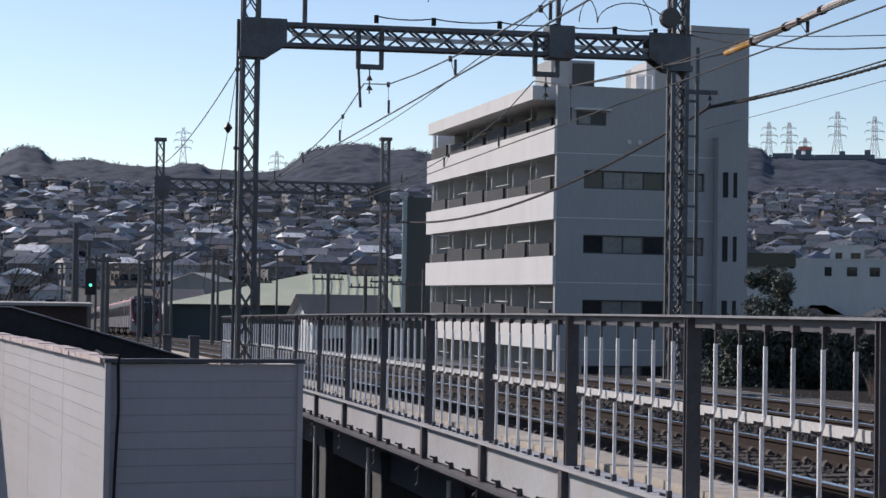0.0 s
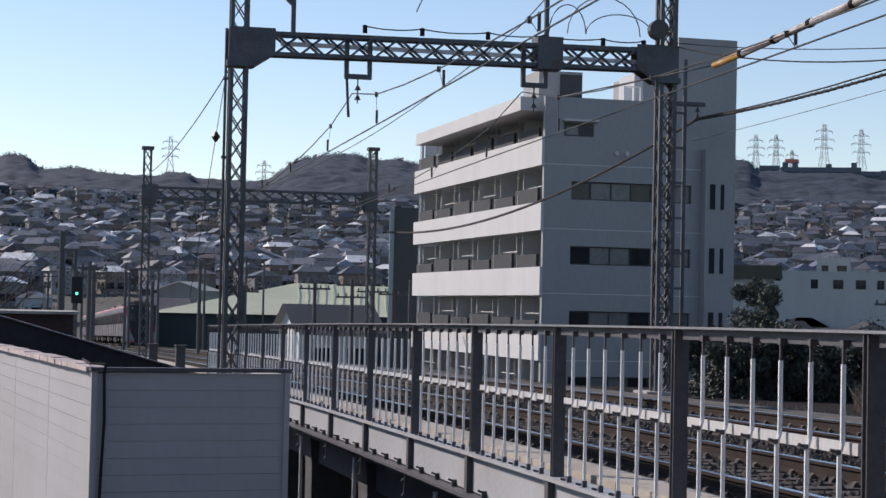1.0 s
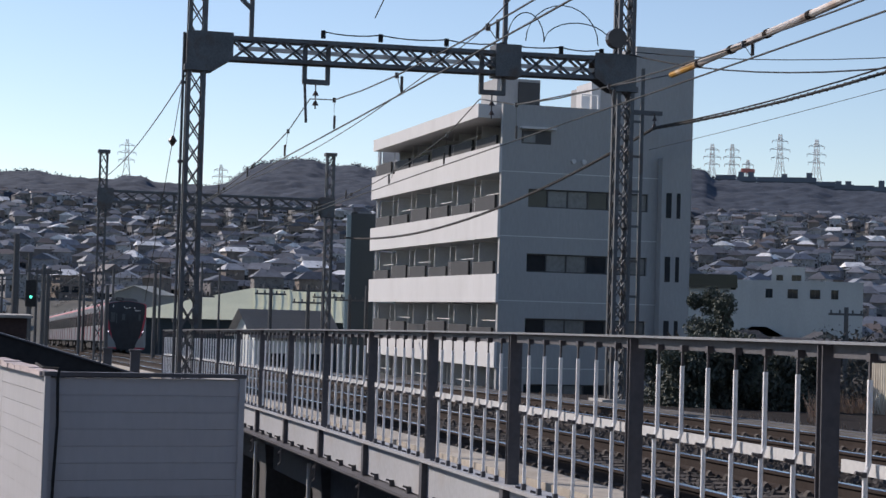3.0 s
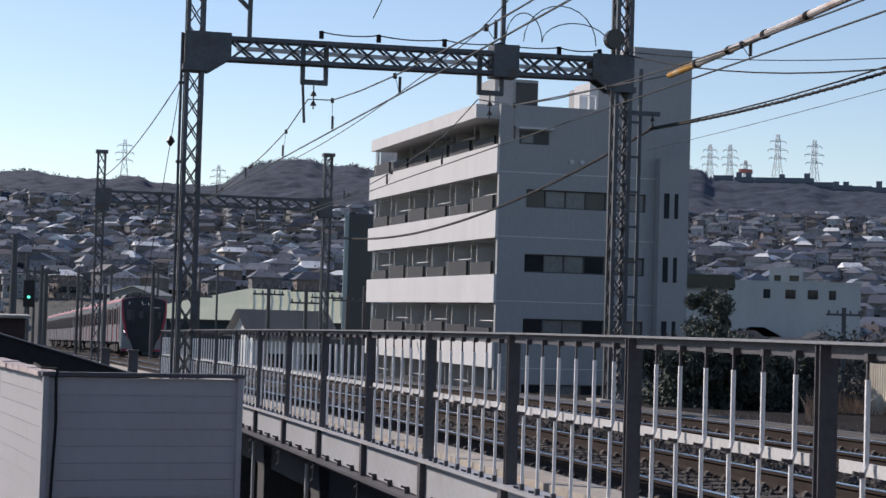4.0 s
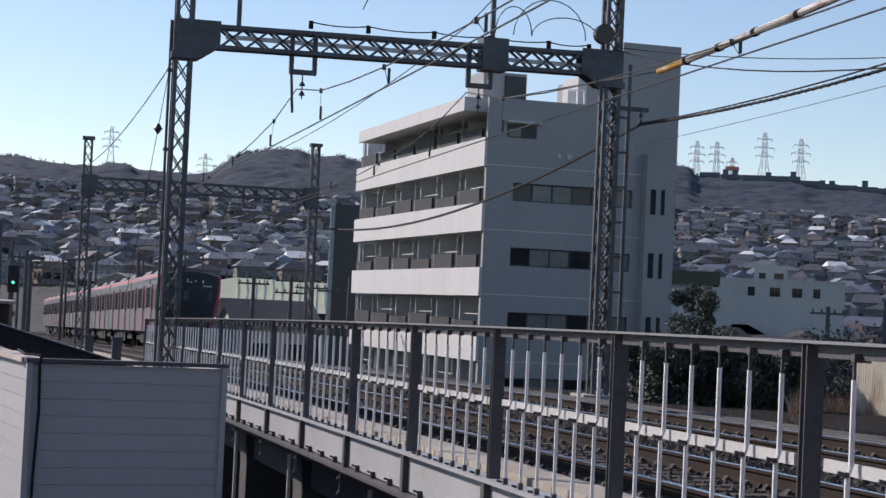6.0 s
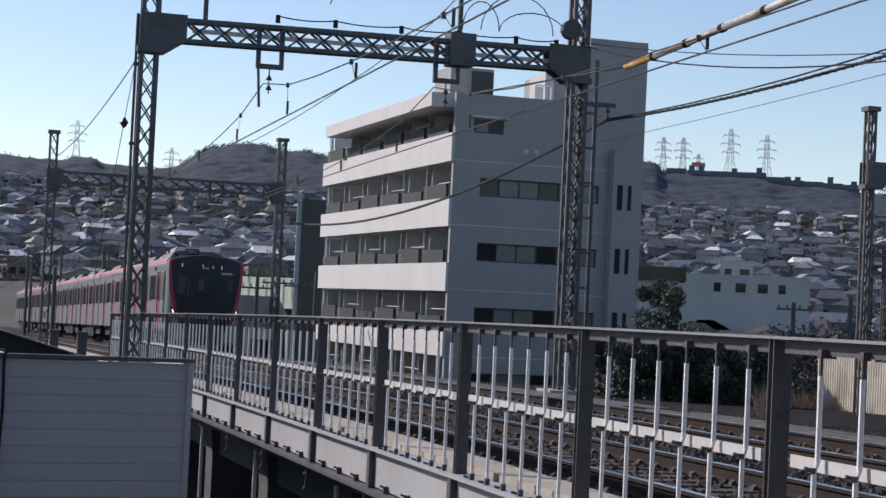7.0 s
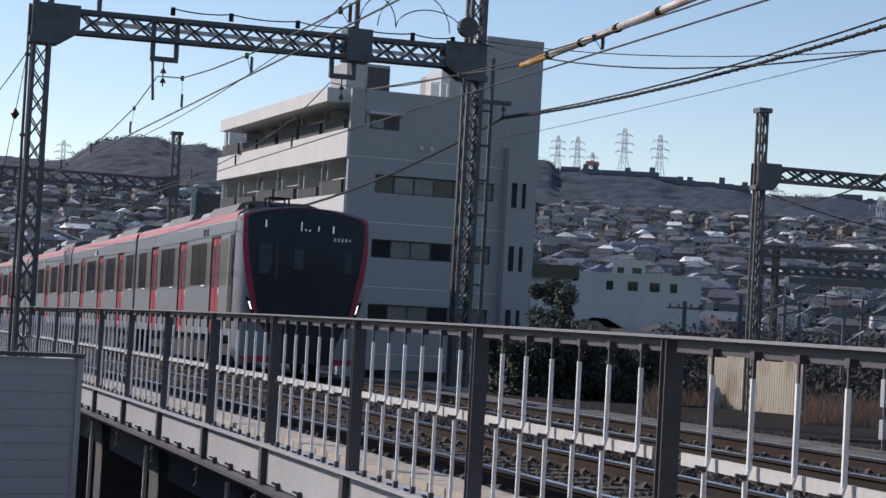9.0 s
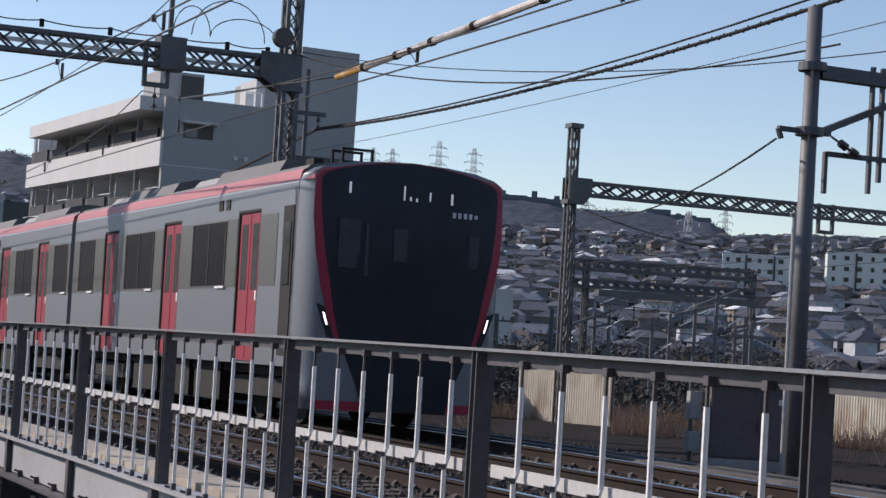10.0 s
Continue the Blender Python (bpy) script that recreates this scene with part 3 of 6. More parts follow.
def build_block():
    b = thing("apartment_block", BX, BY, 0, "pale grey five-storey apartment block with white balcony bands", "building", rz=2.2)
    L, W = 24.0, 7.55
    bm = bmesh.new()
    box(bm, 1.5, W, 0.25, L, 0, TOP - 0.35)
    part("core_wall", bm, M_RECESS, b, "shaded grey wall behind the balconies")
    # near end wall with openings for the window bands
    bands = [(12.45, 13.28), (9.53, 10.36), (6.6, 7.45), (3.7, 4.5)]
    x0, x1 = 1.3, 7.1
    zs = [0.0]
    for z0, z1 in reversed(bands):
        zs += [z0, z1]
    zs.append(TOP)
    for i in range(0, len(zs), 2):
        bm = bmesh.new()
        box(bm, 0, W, 0, 0.25, zs[i], zs[i + 1])
        part("end_wall", bm, M_WALL, b)
    for z0, z1 in bands:
        for xa, xb in ((0, x0), (x1, W)):
            bm = bmesh.new()
            box(bm, xa, xb, 0, 0.25, z0, z1)
            part("wall_pier", bm, M_WALL, b)
    for z in (14.0, 11.1, 8.2, 5.2):
        bm = bmesh.new()
        box(bm, 0.0, W, -0.012, 0.0, z, z + 0.035)
        part("wall_joint", bm, M_RECESS, b)
    for z0, z1 in bands:
        win = None
        bm = bmesh.new()
        box(bm, x0, x1, 0.16, 0.2, z0, z0 + 0.06)
        box(bm, x0, x1, 0.16, 0.2, z1 - 0.06, z1)
        n = 6
        for k in range(n + 1):
            x = x0 + (x1 - x0) * k / n
            box(bm, x - 0.03, x + 0.03, 0.15, 0.21, z0, z1)
        win = part("window", bm, M_FRAME, b, "dark-framed strip window")
        for k in range(n):
            bm = bmesh.new()
            xa, xb = x0 + (x1 - x0) * k / n + 0.03, x0 + (x1 - x0) * (k + 1) / n - 0.03
            box(bm, xa, xb, 0.19, 0.205, z0 + 0.06, z1 - 0.06)
            part("pane", bm, M_CURTAIN if (k * 7 + int(z0)) % 3 != 0 else M_GLASS, win)
    # small upper window with hood
    bm = bmesh.new()
    box(bm, 0.9, 2.3, -0.02, 0.03, 15.3, 15.9)
    up = part("window", bm, M_FRAME, b, "small dark window under a hood")
    bm = bmesh.new()
    box(bm, 0.8, 2.45, -0.35, 0.0, 15.95, 16.05)
    part("hood", bm, M_PARAPET, up)
    bm = bmesh.new()
    box(bm, 1.0, 1.55, -0.03, -0.022, 15.35, 15.7)
    part("pane", bm, M_CURTAIN, up)
    for x in (3.4, 3.9):
        bm = bmesh.new()
        bar(bm, (x, -0.12, 14.6), (x, 0.0, 14.6), 0.22, sides=10)
        part("vent_cap", bm, M_PARAPET, b)
    # balconies
    for i in range(6):
        z0 = 13.96 - STOREY * i          # underside of the band
        bm = bmesh.new()
        box(bm, -0.12, 0.03, 0.0, L, max(0.0, z0), z0 + 1.28)
        box(bm, 0.03, 1.5, 0.252, L, max(0.0, z0), z0 + 0.2)
        box(bm, 0.03, 1.5, L - 0.15, L, max(0, z0), z0 + 1.28)
        bal = part("balcony", bm, M_PARAPET, b, "white concrete balcony band")
        for k in range(6):
            y = 1.2 + 3.85 * k
            bm = bmesh.new()
            box(bm, 0.35, 1.5, y + 3.0, y + 3.06, z0 + 0.2, z0 + 2.85)
            part("divider", bm, M_RECESS, bal)
            bm = bmesh.new()
            box(bm, 1.42, 1.49, y + 0.9, y + 2.3, z0 + 0.22, z0 + 2.05)
            dr = part("balcony_door", bm, M_FRAME, bal)
            for q in range(2):
                bm = bmesh.new()
                box(bm, 1.40, 1.418, y + 0.95 + 0.67 * q, y + 1.58 + 0.67 * q, z0 + 0.3, z0 + 1.98)
                part("pane", bm, M_CURTAIN if (i * 3 + k + q) % 4 == 0 else M_GLASS, dr)
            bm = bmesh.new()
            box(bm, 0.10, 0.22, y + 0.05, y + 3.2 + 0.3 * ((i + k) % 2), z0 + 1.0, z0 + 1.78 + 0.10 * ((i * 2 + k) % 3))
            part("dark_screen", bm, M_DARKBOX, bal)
            bm = bmesh.new()
            bar(bm, (0.12, y + 3.12, z0 + 1.28), (0.12, y + 3.12, z0 + STOREY), 0.05, sides=6)
            part("balcony_post", bm, M_PARAPET, bal)
            if z0 > 0 and (i + k) % 2:
                bm = bmesh.new()
                bar(bm, (0.55, y + 0.5, z0 + 2.1), (0.55, y + 2.9, z0 + 2.1), 0.04, sides=6)
                part("laundry_pole", bm, M_BAR, bal)
            bm = bmesh.new()
            box(bm, 1.05, 1.40, y + 0.0, y + 0.75, z0 + 1.75, z0 + 2.35)
            part("air_conditioner", bm, M_PARAPET, bal, "white air conditioner hung on the wall")
        bm = bmesh.new()
        bar(bm, (0.2, L - 0.6, z0 + 1.28), (0.2, L - 0.6, z0 + STOREY), 0.16, sides=8)
        part("downpipe", bm, M_PARAPET, bal)
    # roof
    bm = bmesh.new()
    box(bm, -0.98, 1.6, 0.6, 20.3, TOP - 0.62, TOP + 0.0)
    box(bm, 1.6, W, 1.0, L, TOP - 0.35, TOP - 0.1)
    part("roof_slab", bm, M_PARAPET, b, "white overhanging roof slab")
    # wing with narrow windows and the stair tower
    bm = bmesh.new()
    box(bm, W + 0.01, W + 1.42, -0.5, 2.9, 0, 14.95)
    wing = part("wing", bm, M_WALL, b)
    for i in range(4):
        for xx, hw in ((W + 0.36, 0.13), (W + 0.84, 0.09)):
            bm = bmesh.new()
            z = 12.2 - STOREY * i
            box(bm, xx - hw, xx + hw, -0.52, -0.47, z, z + 1.15)
            part("narrow_window", bm, M_DARKPANE, wing)
    bm = bmesh.new()
    box(bm, 7.56, 10.55, 3.0, 8.0, 0, 20.55)
    part("stair_tower", bm, M_WALL, b)
    bm = bmesh.new()
    box(bm, 5.75, 7.55, 3.0, 7.0, TOP - 0.1, 18.75)
    part("penthouse", bm, M_WALL, b)
    bm = bmesh.new()
    box(bm, 5.3, 5.74, 2.9, 5.0, TOP - 0.1, 18.7)
    part("roof_pier", bm, M_PARAPET, b)
    bm = bmesh.new()
    box(bm, 0.95, 3.1, 4.0, 6.5, TOP - 0.1, 18.75)
    ph = part("plant_room", bm, M_WALL, b)
    bm = bmesh.new()
    box(bm, 2.0, 3.05, 3.9, 3.99, TOP + 0.2, 18.6)
    part("dark_louvre", bm, M_FRAME, ph)
    bm = bmesh.new()
    for x in (4.1, 4.9):
        bar(bm, (x, 1.0, TOP), (x, 1.0, TOP + 0.75), 0.05)
    bar(bm, (4.1, 1.0, TOP + 0.75), (4.9, 1.0, TOP + 0.75), 0.05)
    box(bm, 4.1, 4.5, 1.0, 1.05, TOP, TOP + 0.7)
    part("roof_frame", bm, M_BAR, b)


build_block()

# ---- train ----
CAR_LENGTH, SPEED, FRONT_END = 13.4, 15.0, 22.7
M_SKIN = material("brushed_steel_body", (0.215, 0.225, 0.24), 0.42, 0.4, 0.08, 0.6, 30, 0.03, stretch=(1, 0.2, 1))
M_RED = material("red_train_paint", (0.38, 0.026, 0.055), 0.4, 0.0, 0.1, 1.0, 20, 0.02)
M_DOOR = material("red_door_paint", (0.27, 0.03, 0.046), 0.5, 0.0, 0.1, 1.0, 20, 0.02)
M_SALMON = material("faded_red_band", (0.42, 0.13, 0.14), 0.5, 0.0, 0.12, 1.0, 20, 0.02)
M_ROOF = material("train_roof_grey", (0.17, 0.162, 0.157), 0.8, 0.0, 0.2, 1.0, 14, 0.1)
M_UNIT = material("roof_unit_grey", (0.11, 0.108, 0.108), 0.7, 0.1, 0.15, 1.0, 14, 0.1)
M_FACE = material("black_front_glass", (0.026, 0.029, 0.036), 0.3, 0.0, 0.3, 0.7, 3.0, 0.0, spec=0.2)
M_SIDEGLASS = material("side_window_glass", (0.014, 0.014, 0.016), 0.12, 0.0, 0.3, 0.7, 3.0, 0.0, spec=0.12)
M_PIER = material("grey_brown_window_pillar", (0.13, 0.125, 0.115), 0.3, 0.2, 0.1, 1.0, 20, 0.0)
M_GEAR = material("underframe_grime", (0.02, 0.018, 0.017), 0.85, 0.0, 0.4, 2.0, 12, 0.2)
M_GLINT = material("painted_glass_glint", (0.046, 0.053, 0.062), 0.35, 0.0, 0.3, 2.0, 6, 0.0)
M_DOORPANE = material("door_pane", (0.05, 0.05, 0.053), 0.12, 0.0, 0.4, 1.0, 4, 0.0)
M_WHITE_MARK = material("white_marking", (0.7, 0.7, 0.7), 0.6)
M_LAMP = glow("white_headlight", (1.0, 0.88, 0.98), 1.6)
M_LED = glow("white_led_segment", (0.9, 0.92, 0.95), 0.22)
CARS = []
HALF = 1.43


def car_section(z_floor=0.80):
    """Body section, set in by the depth of the side panels up to the door heads."""
    return [(-HALF + 0.05, z_floor), (HALF - 0.05, z_floor), (HALF - 0.05, 3.0), (HALF, 3.0), (HALF, 3.28), (HALF - 0.05, 3.42), (HALF - 0.16, 3.51), (HALF - 0.55, 3.58), (0, 3.61), (-HALF + 0.55, 3.58), (-HALF + 0.16, 3.51), (-HALF + 0.05, 3.42), (-HALF, 3.28), (-HALF, 3.0), (-HALF + 0.05, 3.0)]


def build_car(front):
    car = thing("train_car", 0, 0, 0, "steel-grey commuter train car with red doors and a red roof band" if not front else "leading commuter train car with a black glass front framed in red", "train car", "cars of the train")
    y0, y1 = (0.62 if front else 0.16), CAR_LENGTH - 0.16
    bm = bmesh.new()
    prism(bm, car_section(), "y", y0, y1)
    part("body", bm, M_SKIN, car)
    bm = bmesh.new()
    prism(bm, [(HALF - 0.05, 3.425), (HALF - 0.15, 3.53), (HALF - 0.55, 3.60), (0, 3.63), (-HALF + 0.55, 3.60), (-HALF + 0.15, 3.53), (-HALF + 0.05, 3.425)], "y", y0, y1)
    part("roof", bm, M_ROOF, car, "warm grey roof skin")
    for sx in (-1, 1):
        bm = bmesh.new()
        prism(bm, [(sx * (HALF - 0.006), 3.315), (sx * (HALF - 0.035), 3.435), (sx * (HALF - 0.07), 3.472), (sx * (HALF - 0.12), 3.45), (sx * (HALF - 0.06), 3.32)], "y", y0 + (0.0 if front and sx < 0 else 0.3 if front else 0), y1)
        part("roof_band", bm, M_SALMON, car, "faded red band below the roof")
        doors = (2.60, 6.48, 10.38)
        edges = [y0] + [yd + q * 0.50 for yd in doors for q in (-1, 1)] + [y1]
        for ya, yb in zip(edges[::2], edges[1::2]):
            xa, xb = sorted((sx * (HALF - 0.05), sx * HALF))
            bm = bmesh.new()
            box(bm, xa, xb, ya, yb, 0.80, 3.0)
            pn = part("side_panel", bm, M_SKIN, car)
            bm = bmesh.new()
            box(bm, sx * (HALF + 0.002) - 0.004, sx * (HALF + 0.002) + 0.004, ya + (0.75 if front and ya == y0 else 0.01), yb - 0.01, 1.90, 2.90)
            part("window_belt", bm, M_PIER, pn, "grey-brown window belt")
        for yd in doors:
            xd = sx * (HALF - 0.04)
            bm = bmesh.new()
            box(bm, xd - 0.012, xd + 0.012, yd - 0.46, yd + 0.46, 0.84, 2.96)
            door = part("door", bm, M_DOOR, car, "red sliding double door, recessed")
            xa, xb = sorted((sx * (HALF - 0.05), sx * (HALF - 0.004)))
            bm = bmesh.new()
            box(bm, xa, xb, yd - 0.499, yd + 0.499, 2.965, 2.998)
            box(bm, xa, xb, yd - 0.499, yd - 0.465, 0.84, 2.96)
            box(bm, xa, xb, yd + 0.465, yd + 0.499, 0.84, 2.96)
            part("door_frame", bm, M_GEAR, door, "black door surround")
            bm = bmesh.new()
            box(bm, xd + sx * 0.014 - 0.006, xd + sx * 0.014 + 0.006, yd - 0.012, yd + 0.012, 0.88, 2.95)
            part("door_seam", bm, M_RED, door)
            for q in (-1, 1):
                bm = bmesh.new()
                box(bm, xd + sx * 0.012 - 0.005, xd + sx * 0.012 + 0.005, yd + q * 0.235 - 0.125, yd + q * 0.235 + 0.125, 1.85, 2.80)
                part("door_pane", bm, M_DOORPANE, door)
            bm = bmesh.new()
            box(bm, xd + sx * 0.016 - 0.008, xd + sx * 0.016 + 0.008, yd - 0.40, yd - 0.34, 1.70, 1.84)
            part("door_pull", bm, M_BAR, door)
        wins = [(4.45, 0.82), (8.42, 0.88), (12.15, 0.55)] + ([] if front else [(0.95, 0.55)])
        for yw, hw in wins:
            bm = bmesh.new()
            box(bm, sx * (HALF + 0.006) - 0.005, sx * (HALF + 0.006) + 0.005, yw - hw, yw + hw, 1.93, 2.88)
            w = part("side_window", bm, M_SIDEGLASS, car)
            for q in ((-1, 0, 1) if hw > 0.6 else (-1, 1)):
                bm = bmesh.new()
                box(bm, sx * (HALF + 0.011) - 0.006, sx * (HALF + 0.011) + 0.006, yw + q * hw - 0.025, yw + q * hw + 0.025, 1.93, 2.88)
                part("window_bar", bm, M_GEAR, w)
            # Short white length only: the sun's glint on the sill, put into its colour.
            bm = bmesh.new()
            box(bm, sx * (HALF + 0.02) - 0.014, sx * (HALF + 0.02) + 0.014, yw - hw - 0.05, yw - hw + 0.35, 1.885, 1.915)
            part("sill", bm, M_BAR, w, "short white sill piece, its sun glint painted in")
        for yy in (3.6, 3.95) if front else (7.3, 7.6):
            bm = bmesh.new()
            box(bm, sx * (HALF + 0.004) - 0.01, sx * (HALF + 0.004) + 0.01, yy - 0.09, yy + 0.09, 3.05, 3.2)
            part("side_vent", bm, M_GEAR if yy < 3.8 or yy < 7.4 else M_BAR, car)
        if front:
            bm = bmesh.new()
            box(bm, sx * (HALF + 0.004) - 0.01, sx * (HALF + 0.004) + 0.01, 0.72, 1.12, 0.95, 2.98)
            cd = part("cab_door", bm, M_GEAR, car, "dark narrow cab door")
            bm = bmesh.new()
            box(bm, sx * (HALF + 0.02) - 0.006, sx * (HALF + 0.02) + 0.006, 0.79, 1.05, 1.9, 2.75)
            part("cab_door_pane", bm, M_DOORPANE, cd)
    for ya, yb in ((2.6, 5.6), (8.0, 11.0)):
        bm = bmesh.new()
        prism(bm, [(-1.05, 3.56), (1.05, 3.56), (0.92, 3.78), (0.62, 3.86), (-0.62, 3.86), (-0.92, 3.78)], "y", ya, yb)
        u = part("roof_unit", bm, M_UNIT, car, "grey rooftop air conditioner")
        bm = bmesh.new()
        prism(bm, [(-1.0, 3.56), (1.0, 3.56), (0.86, 3.74), (-0.86, 3.74)], "y", yb + 0.002, yb + 1.4)
        part("unit_shroud", bm, M_WALL, u, "pale shroud")
    for yb in (2.6, CAR_LENGTH - 2.6):
        bm = bmesh.new()
        for dy in (-0.8, 0.8):
            for sx in (-0.76, 0.76):
                bar(bm, (sx - 0.06, yb + dy, 0.43), (sx + 0.06, yb + dy, 0.43), 0.86, sides=20, up=(0, 0, 1))
        for sx in (-1.05, 1.05):
            box(bm, sx - 0.1, sx + 0.1, yb - 1.3, yb + 1.3, 0.35, 0.62)
        box(bm, -1.0, 1.0, yb - 0.4, yb + 0.4, 0.35, 0.8)
        part("bogie", bm, M_GEAR, car, "dark wheel bogie")
    bm = bmesh.new()
    for ya, yb in ((4.1, 5.4), (5.7, 7.2), (7.5, 9.0)):
        box(bm, -1.25, 1.25, ya, yb, 0.22, 0.79)
    box(bm, -1.2, 1.2, 1.2, CAR_LENGTH - 0.6, 0.66, 0.796)
    part("underframe_box", bm, M_GEAR, car)
    if not front:
        bm = bmesh.new()
        box(bm, -1.2, 1.2, -0.18, 0.18, 0.85, 3.4)
        part("gangway", bm, M_GEAR, car)
    return car


def lerp_table(table, z):
    for (z0, v0), (z1, v1) in zip(table, table[1:]):
        if z <= z1:
            return v0 + (v1 - v0) * max(0.0, (z - z0) / (z1 - z0))
    return table[-1][1]


GLASS_HALF = ((0.26, 0.60), (0.65, 0.72), (1.17, 0.96), (1.5, 1.05), (1.93, 1.13), (2.36, 1.22), (2.78, 1.275), (3.2, 1.30), (3.34, 1.29), (3.40, 1.23), (3.46, 1.06), (3.53, 0.76), (3.58, 0.42), (3.605, 0.0))
FRAME_HALF = ((0.26, 0.62), (0.65, 0.75), (1.17, 1.02), (1.5, 1.15), (1.93, 1.27), (2.36, 1.35), (2.78, 1.39), (3.2, 1.385), (3.34, 1.36), (3.41, 1.28), (3.475, 1.09), (3.54, 0.78), (3.59, 0.43), (3.615, 0.0))
BODY_HALF = ((0.26, 1.28), (0.5, 1.40), (0.8, 1.43), (3.28, 1.43), (3.40, 1.38), (3.49, 1.24), (3.56, 0.93), (3.60, 0.5), (3.62, 0.0))


def face_y(x, z):
    return 0.09 * (abs(x) / 1.36) ** 2.2 + 0.50 * (max(0.0, abs(x) - 1.382) / 0.048) ** 2 + 0.05 * max(0.0, z - 2.2) ** 1.5


def face_patch(lo, hi, out, levels, cols, sides=(-1, 1)):
    """A patch of the curved cab front between two half-width tables, set forward by out."""
    bm = bmesh.new()
    for sd in sides:
        prev = None
        for z in levels:
            a, b = (lerp_table(lo, z) if lo else 0.0), lerp_table(hi, z)
            b = max(a, b)
            ring = []
            for i in range(cols + 1):
                x = sd * (a + (b - a) * i / cols)
                ring.append(bm.verts.new((x, face_y(x, z) - out, z)))
            if prev:
                for i in range(cols):
                    bm.faces.new((prev[i], prev[i + 1], ring[i + 1], ring[i]))
            prev = ring
    return bm


def horn_box():
    bm = bmesh.new()
    box(bm, -1.12, -0.98, 0.95, 1.25, 3.53, 3.66)
    return bm


def build_front(car):
    """Rounded cab end: grey side shells, red side frame and one black glass face."""
    lv = [0.26 + 3.04 * i / 36 for i in range(36)] + [3.30 + 0.01 * i for i in range(33)]
    bm = face_patch(None, BODY_HALF, 0.0, lv, 14)
    # close the shell back to the body
    for sd in (-1, 1):
        prev = None
        for z in lv:
            x = sd * lerp_table(BODY_HALF, z)
            pair = [bm.verts.new((x, face_y(x, z), z)), bm.verts.new((x, 0.75, z))]
            if prev:
                bm.faces.new((prev[0], prev[1], pair[1], pair[0]))
            prev = pair
    bmesh.ops.remove_doubles(bm, verts=bm.verts, dist=0.002)
    part("cab_shell", bm, M_SKIN, car, smooth=True)
    lv2 = [z for z in lv if z > 0.95]
    bm = face_patch(GLASS_HALF, FRAME_HALF, 0.010, lv2, 3)
    bmesh.ops.remove_doubles(bm, verts=bm.verts, dist=0.001)
    part("red_frame", bm, M_RED, car, "red side frame of the cab front", smooth=True)
    bm = face_patch(None, GLASS_HALF, 0.014, lv, 10)
    bmesh.ops.remove_doubles(bm, verts=bm.verts, dist=0.001)
    gl = part("front_glass", bm, M_FACE, car, "black one-piece front glass", smooth=True)
    for sd in (-1, 1):
        bm = face_patch(FRAME_HALF, BODY_HALF, 0.012, [3.30 + 0.015 * i for i in range(12)], 4, (sd,))
        part("red_corner", bm, M_SALMON, car, "faded red upper corner joining the roof band", smooth=True)
    # red line along the foot of the skirts
    low = [0.27 + 0.02 * i for i in range(7)]
    for sd in (-1, 1):
        bm = face_patch(GLASS_HALF, BODY_HALF, 0.012, low, 6, (sd,))
        part("skirt_line", bm, M_RED, car, "red line at the foot of the skirt", smooth=True)
    # Paler boxes proud of the glass: dim reflections drawn as shapes.
    for x0, x1, z0, z1 in ((-1.05, -0.75, 2.15, 2.8), (-0.28, -0.08, 2.28, 2.72), (0.85, 1.0, 2.25, 2.7), (-0.68, -0.63, 2.05, 2.75)):
        bm = bmesh.new()
        box(bm, x0, x1, face_y((x0 + x1) / 2, z0) - 0.022, face_y((x0 + x1) / 2, z0) + 0.02, z0, z1)
        part("cab_window_glint", bm, M_GLINT, gl, "paler rectangle on the glass, painted as a dim glint")
    for x, z, h, w in ((-0.91, 3.22, 0.15, 0.03), (-0.14, 3.20, 0.19, 0.02), (-0.05, 3.13, 0.05, 0.022), (0.04, 3.12, 0.05, 0.022), (0.24, 3.18, 0.12, 0.02), (0.57, 3.17, 0.15, 0.03)):
        bm = bmesh.new()
        y = face_y(x, z) - 0.03
        box(bm, x - w / 2, x + w / 2, y, y + 0.012, z - h / 2, z + h / 2)
        part("led_segment", bm, M_LED, gl, "lit white display segment")
    for i in range(5):
        x = 0.61 + 0.085 * i
        bm = bmesh.new()
        y = face_y(x, 2.96) - 0.028
        h = 0.075 if i < 4 else 0.05
        box(bm, x - 0.022, x + 0.022, y, y + 0.01, 2.96 - h / 2, 2.96 + h / 2)
        part("number_bar", bm, M_WHITE_MARK, gl, "small white bar")
    for sx in (-1, 1):
        bm = bmesh.new()
        pts = [(1.04, 1.16), (1.13, 1.22), (1.30, 1.66), (1.20, 1.62)]
        lo = [bm.verts.new((sx * x, face_y(x, z) - 0.03, z)) for x, z in pts]
        hi = [bm.verts.new((sx * x, face_y(x, z) + 0.05, z)) for x, z in pts]
        bm.faces.new(lo)
        for i in range(4):
            bm.faces.new((lo[i], lo[(i + 1) % 4], hi[(i + 1) % 4], hi[i]))
        hl = part("headlight", bm, M_FACE, car, "slanted black headlight housing")
        bm = bmesh.new()
        pts = [(1.14, 1.38), (1.172, 1.39), (1.222, 1.55), (1.19, 1.54)] if sx < 0 else [(1.135, 1.38), (1.16, 1.39), (1.21, 1.57), (1.185, 1.57)]
        bm.faces.new([bm.verts.new((sx * x, face_y(x, z) - 0.036, z)) for x, z in pts])
        bmesh.ops.solidify(bm, geom=bm.faces[:], thickness=0.004)
        part("lamp", bm, M_LAMP, hl, "lit white headlight strip")
    # aerial frame and horn box on the roof
    part("horn", horn_box(), M_GEAR, car, "dark horn box at the roof edge")
    bm = bmesh.new()
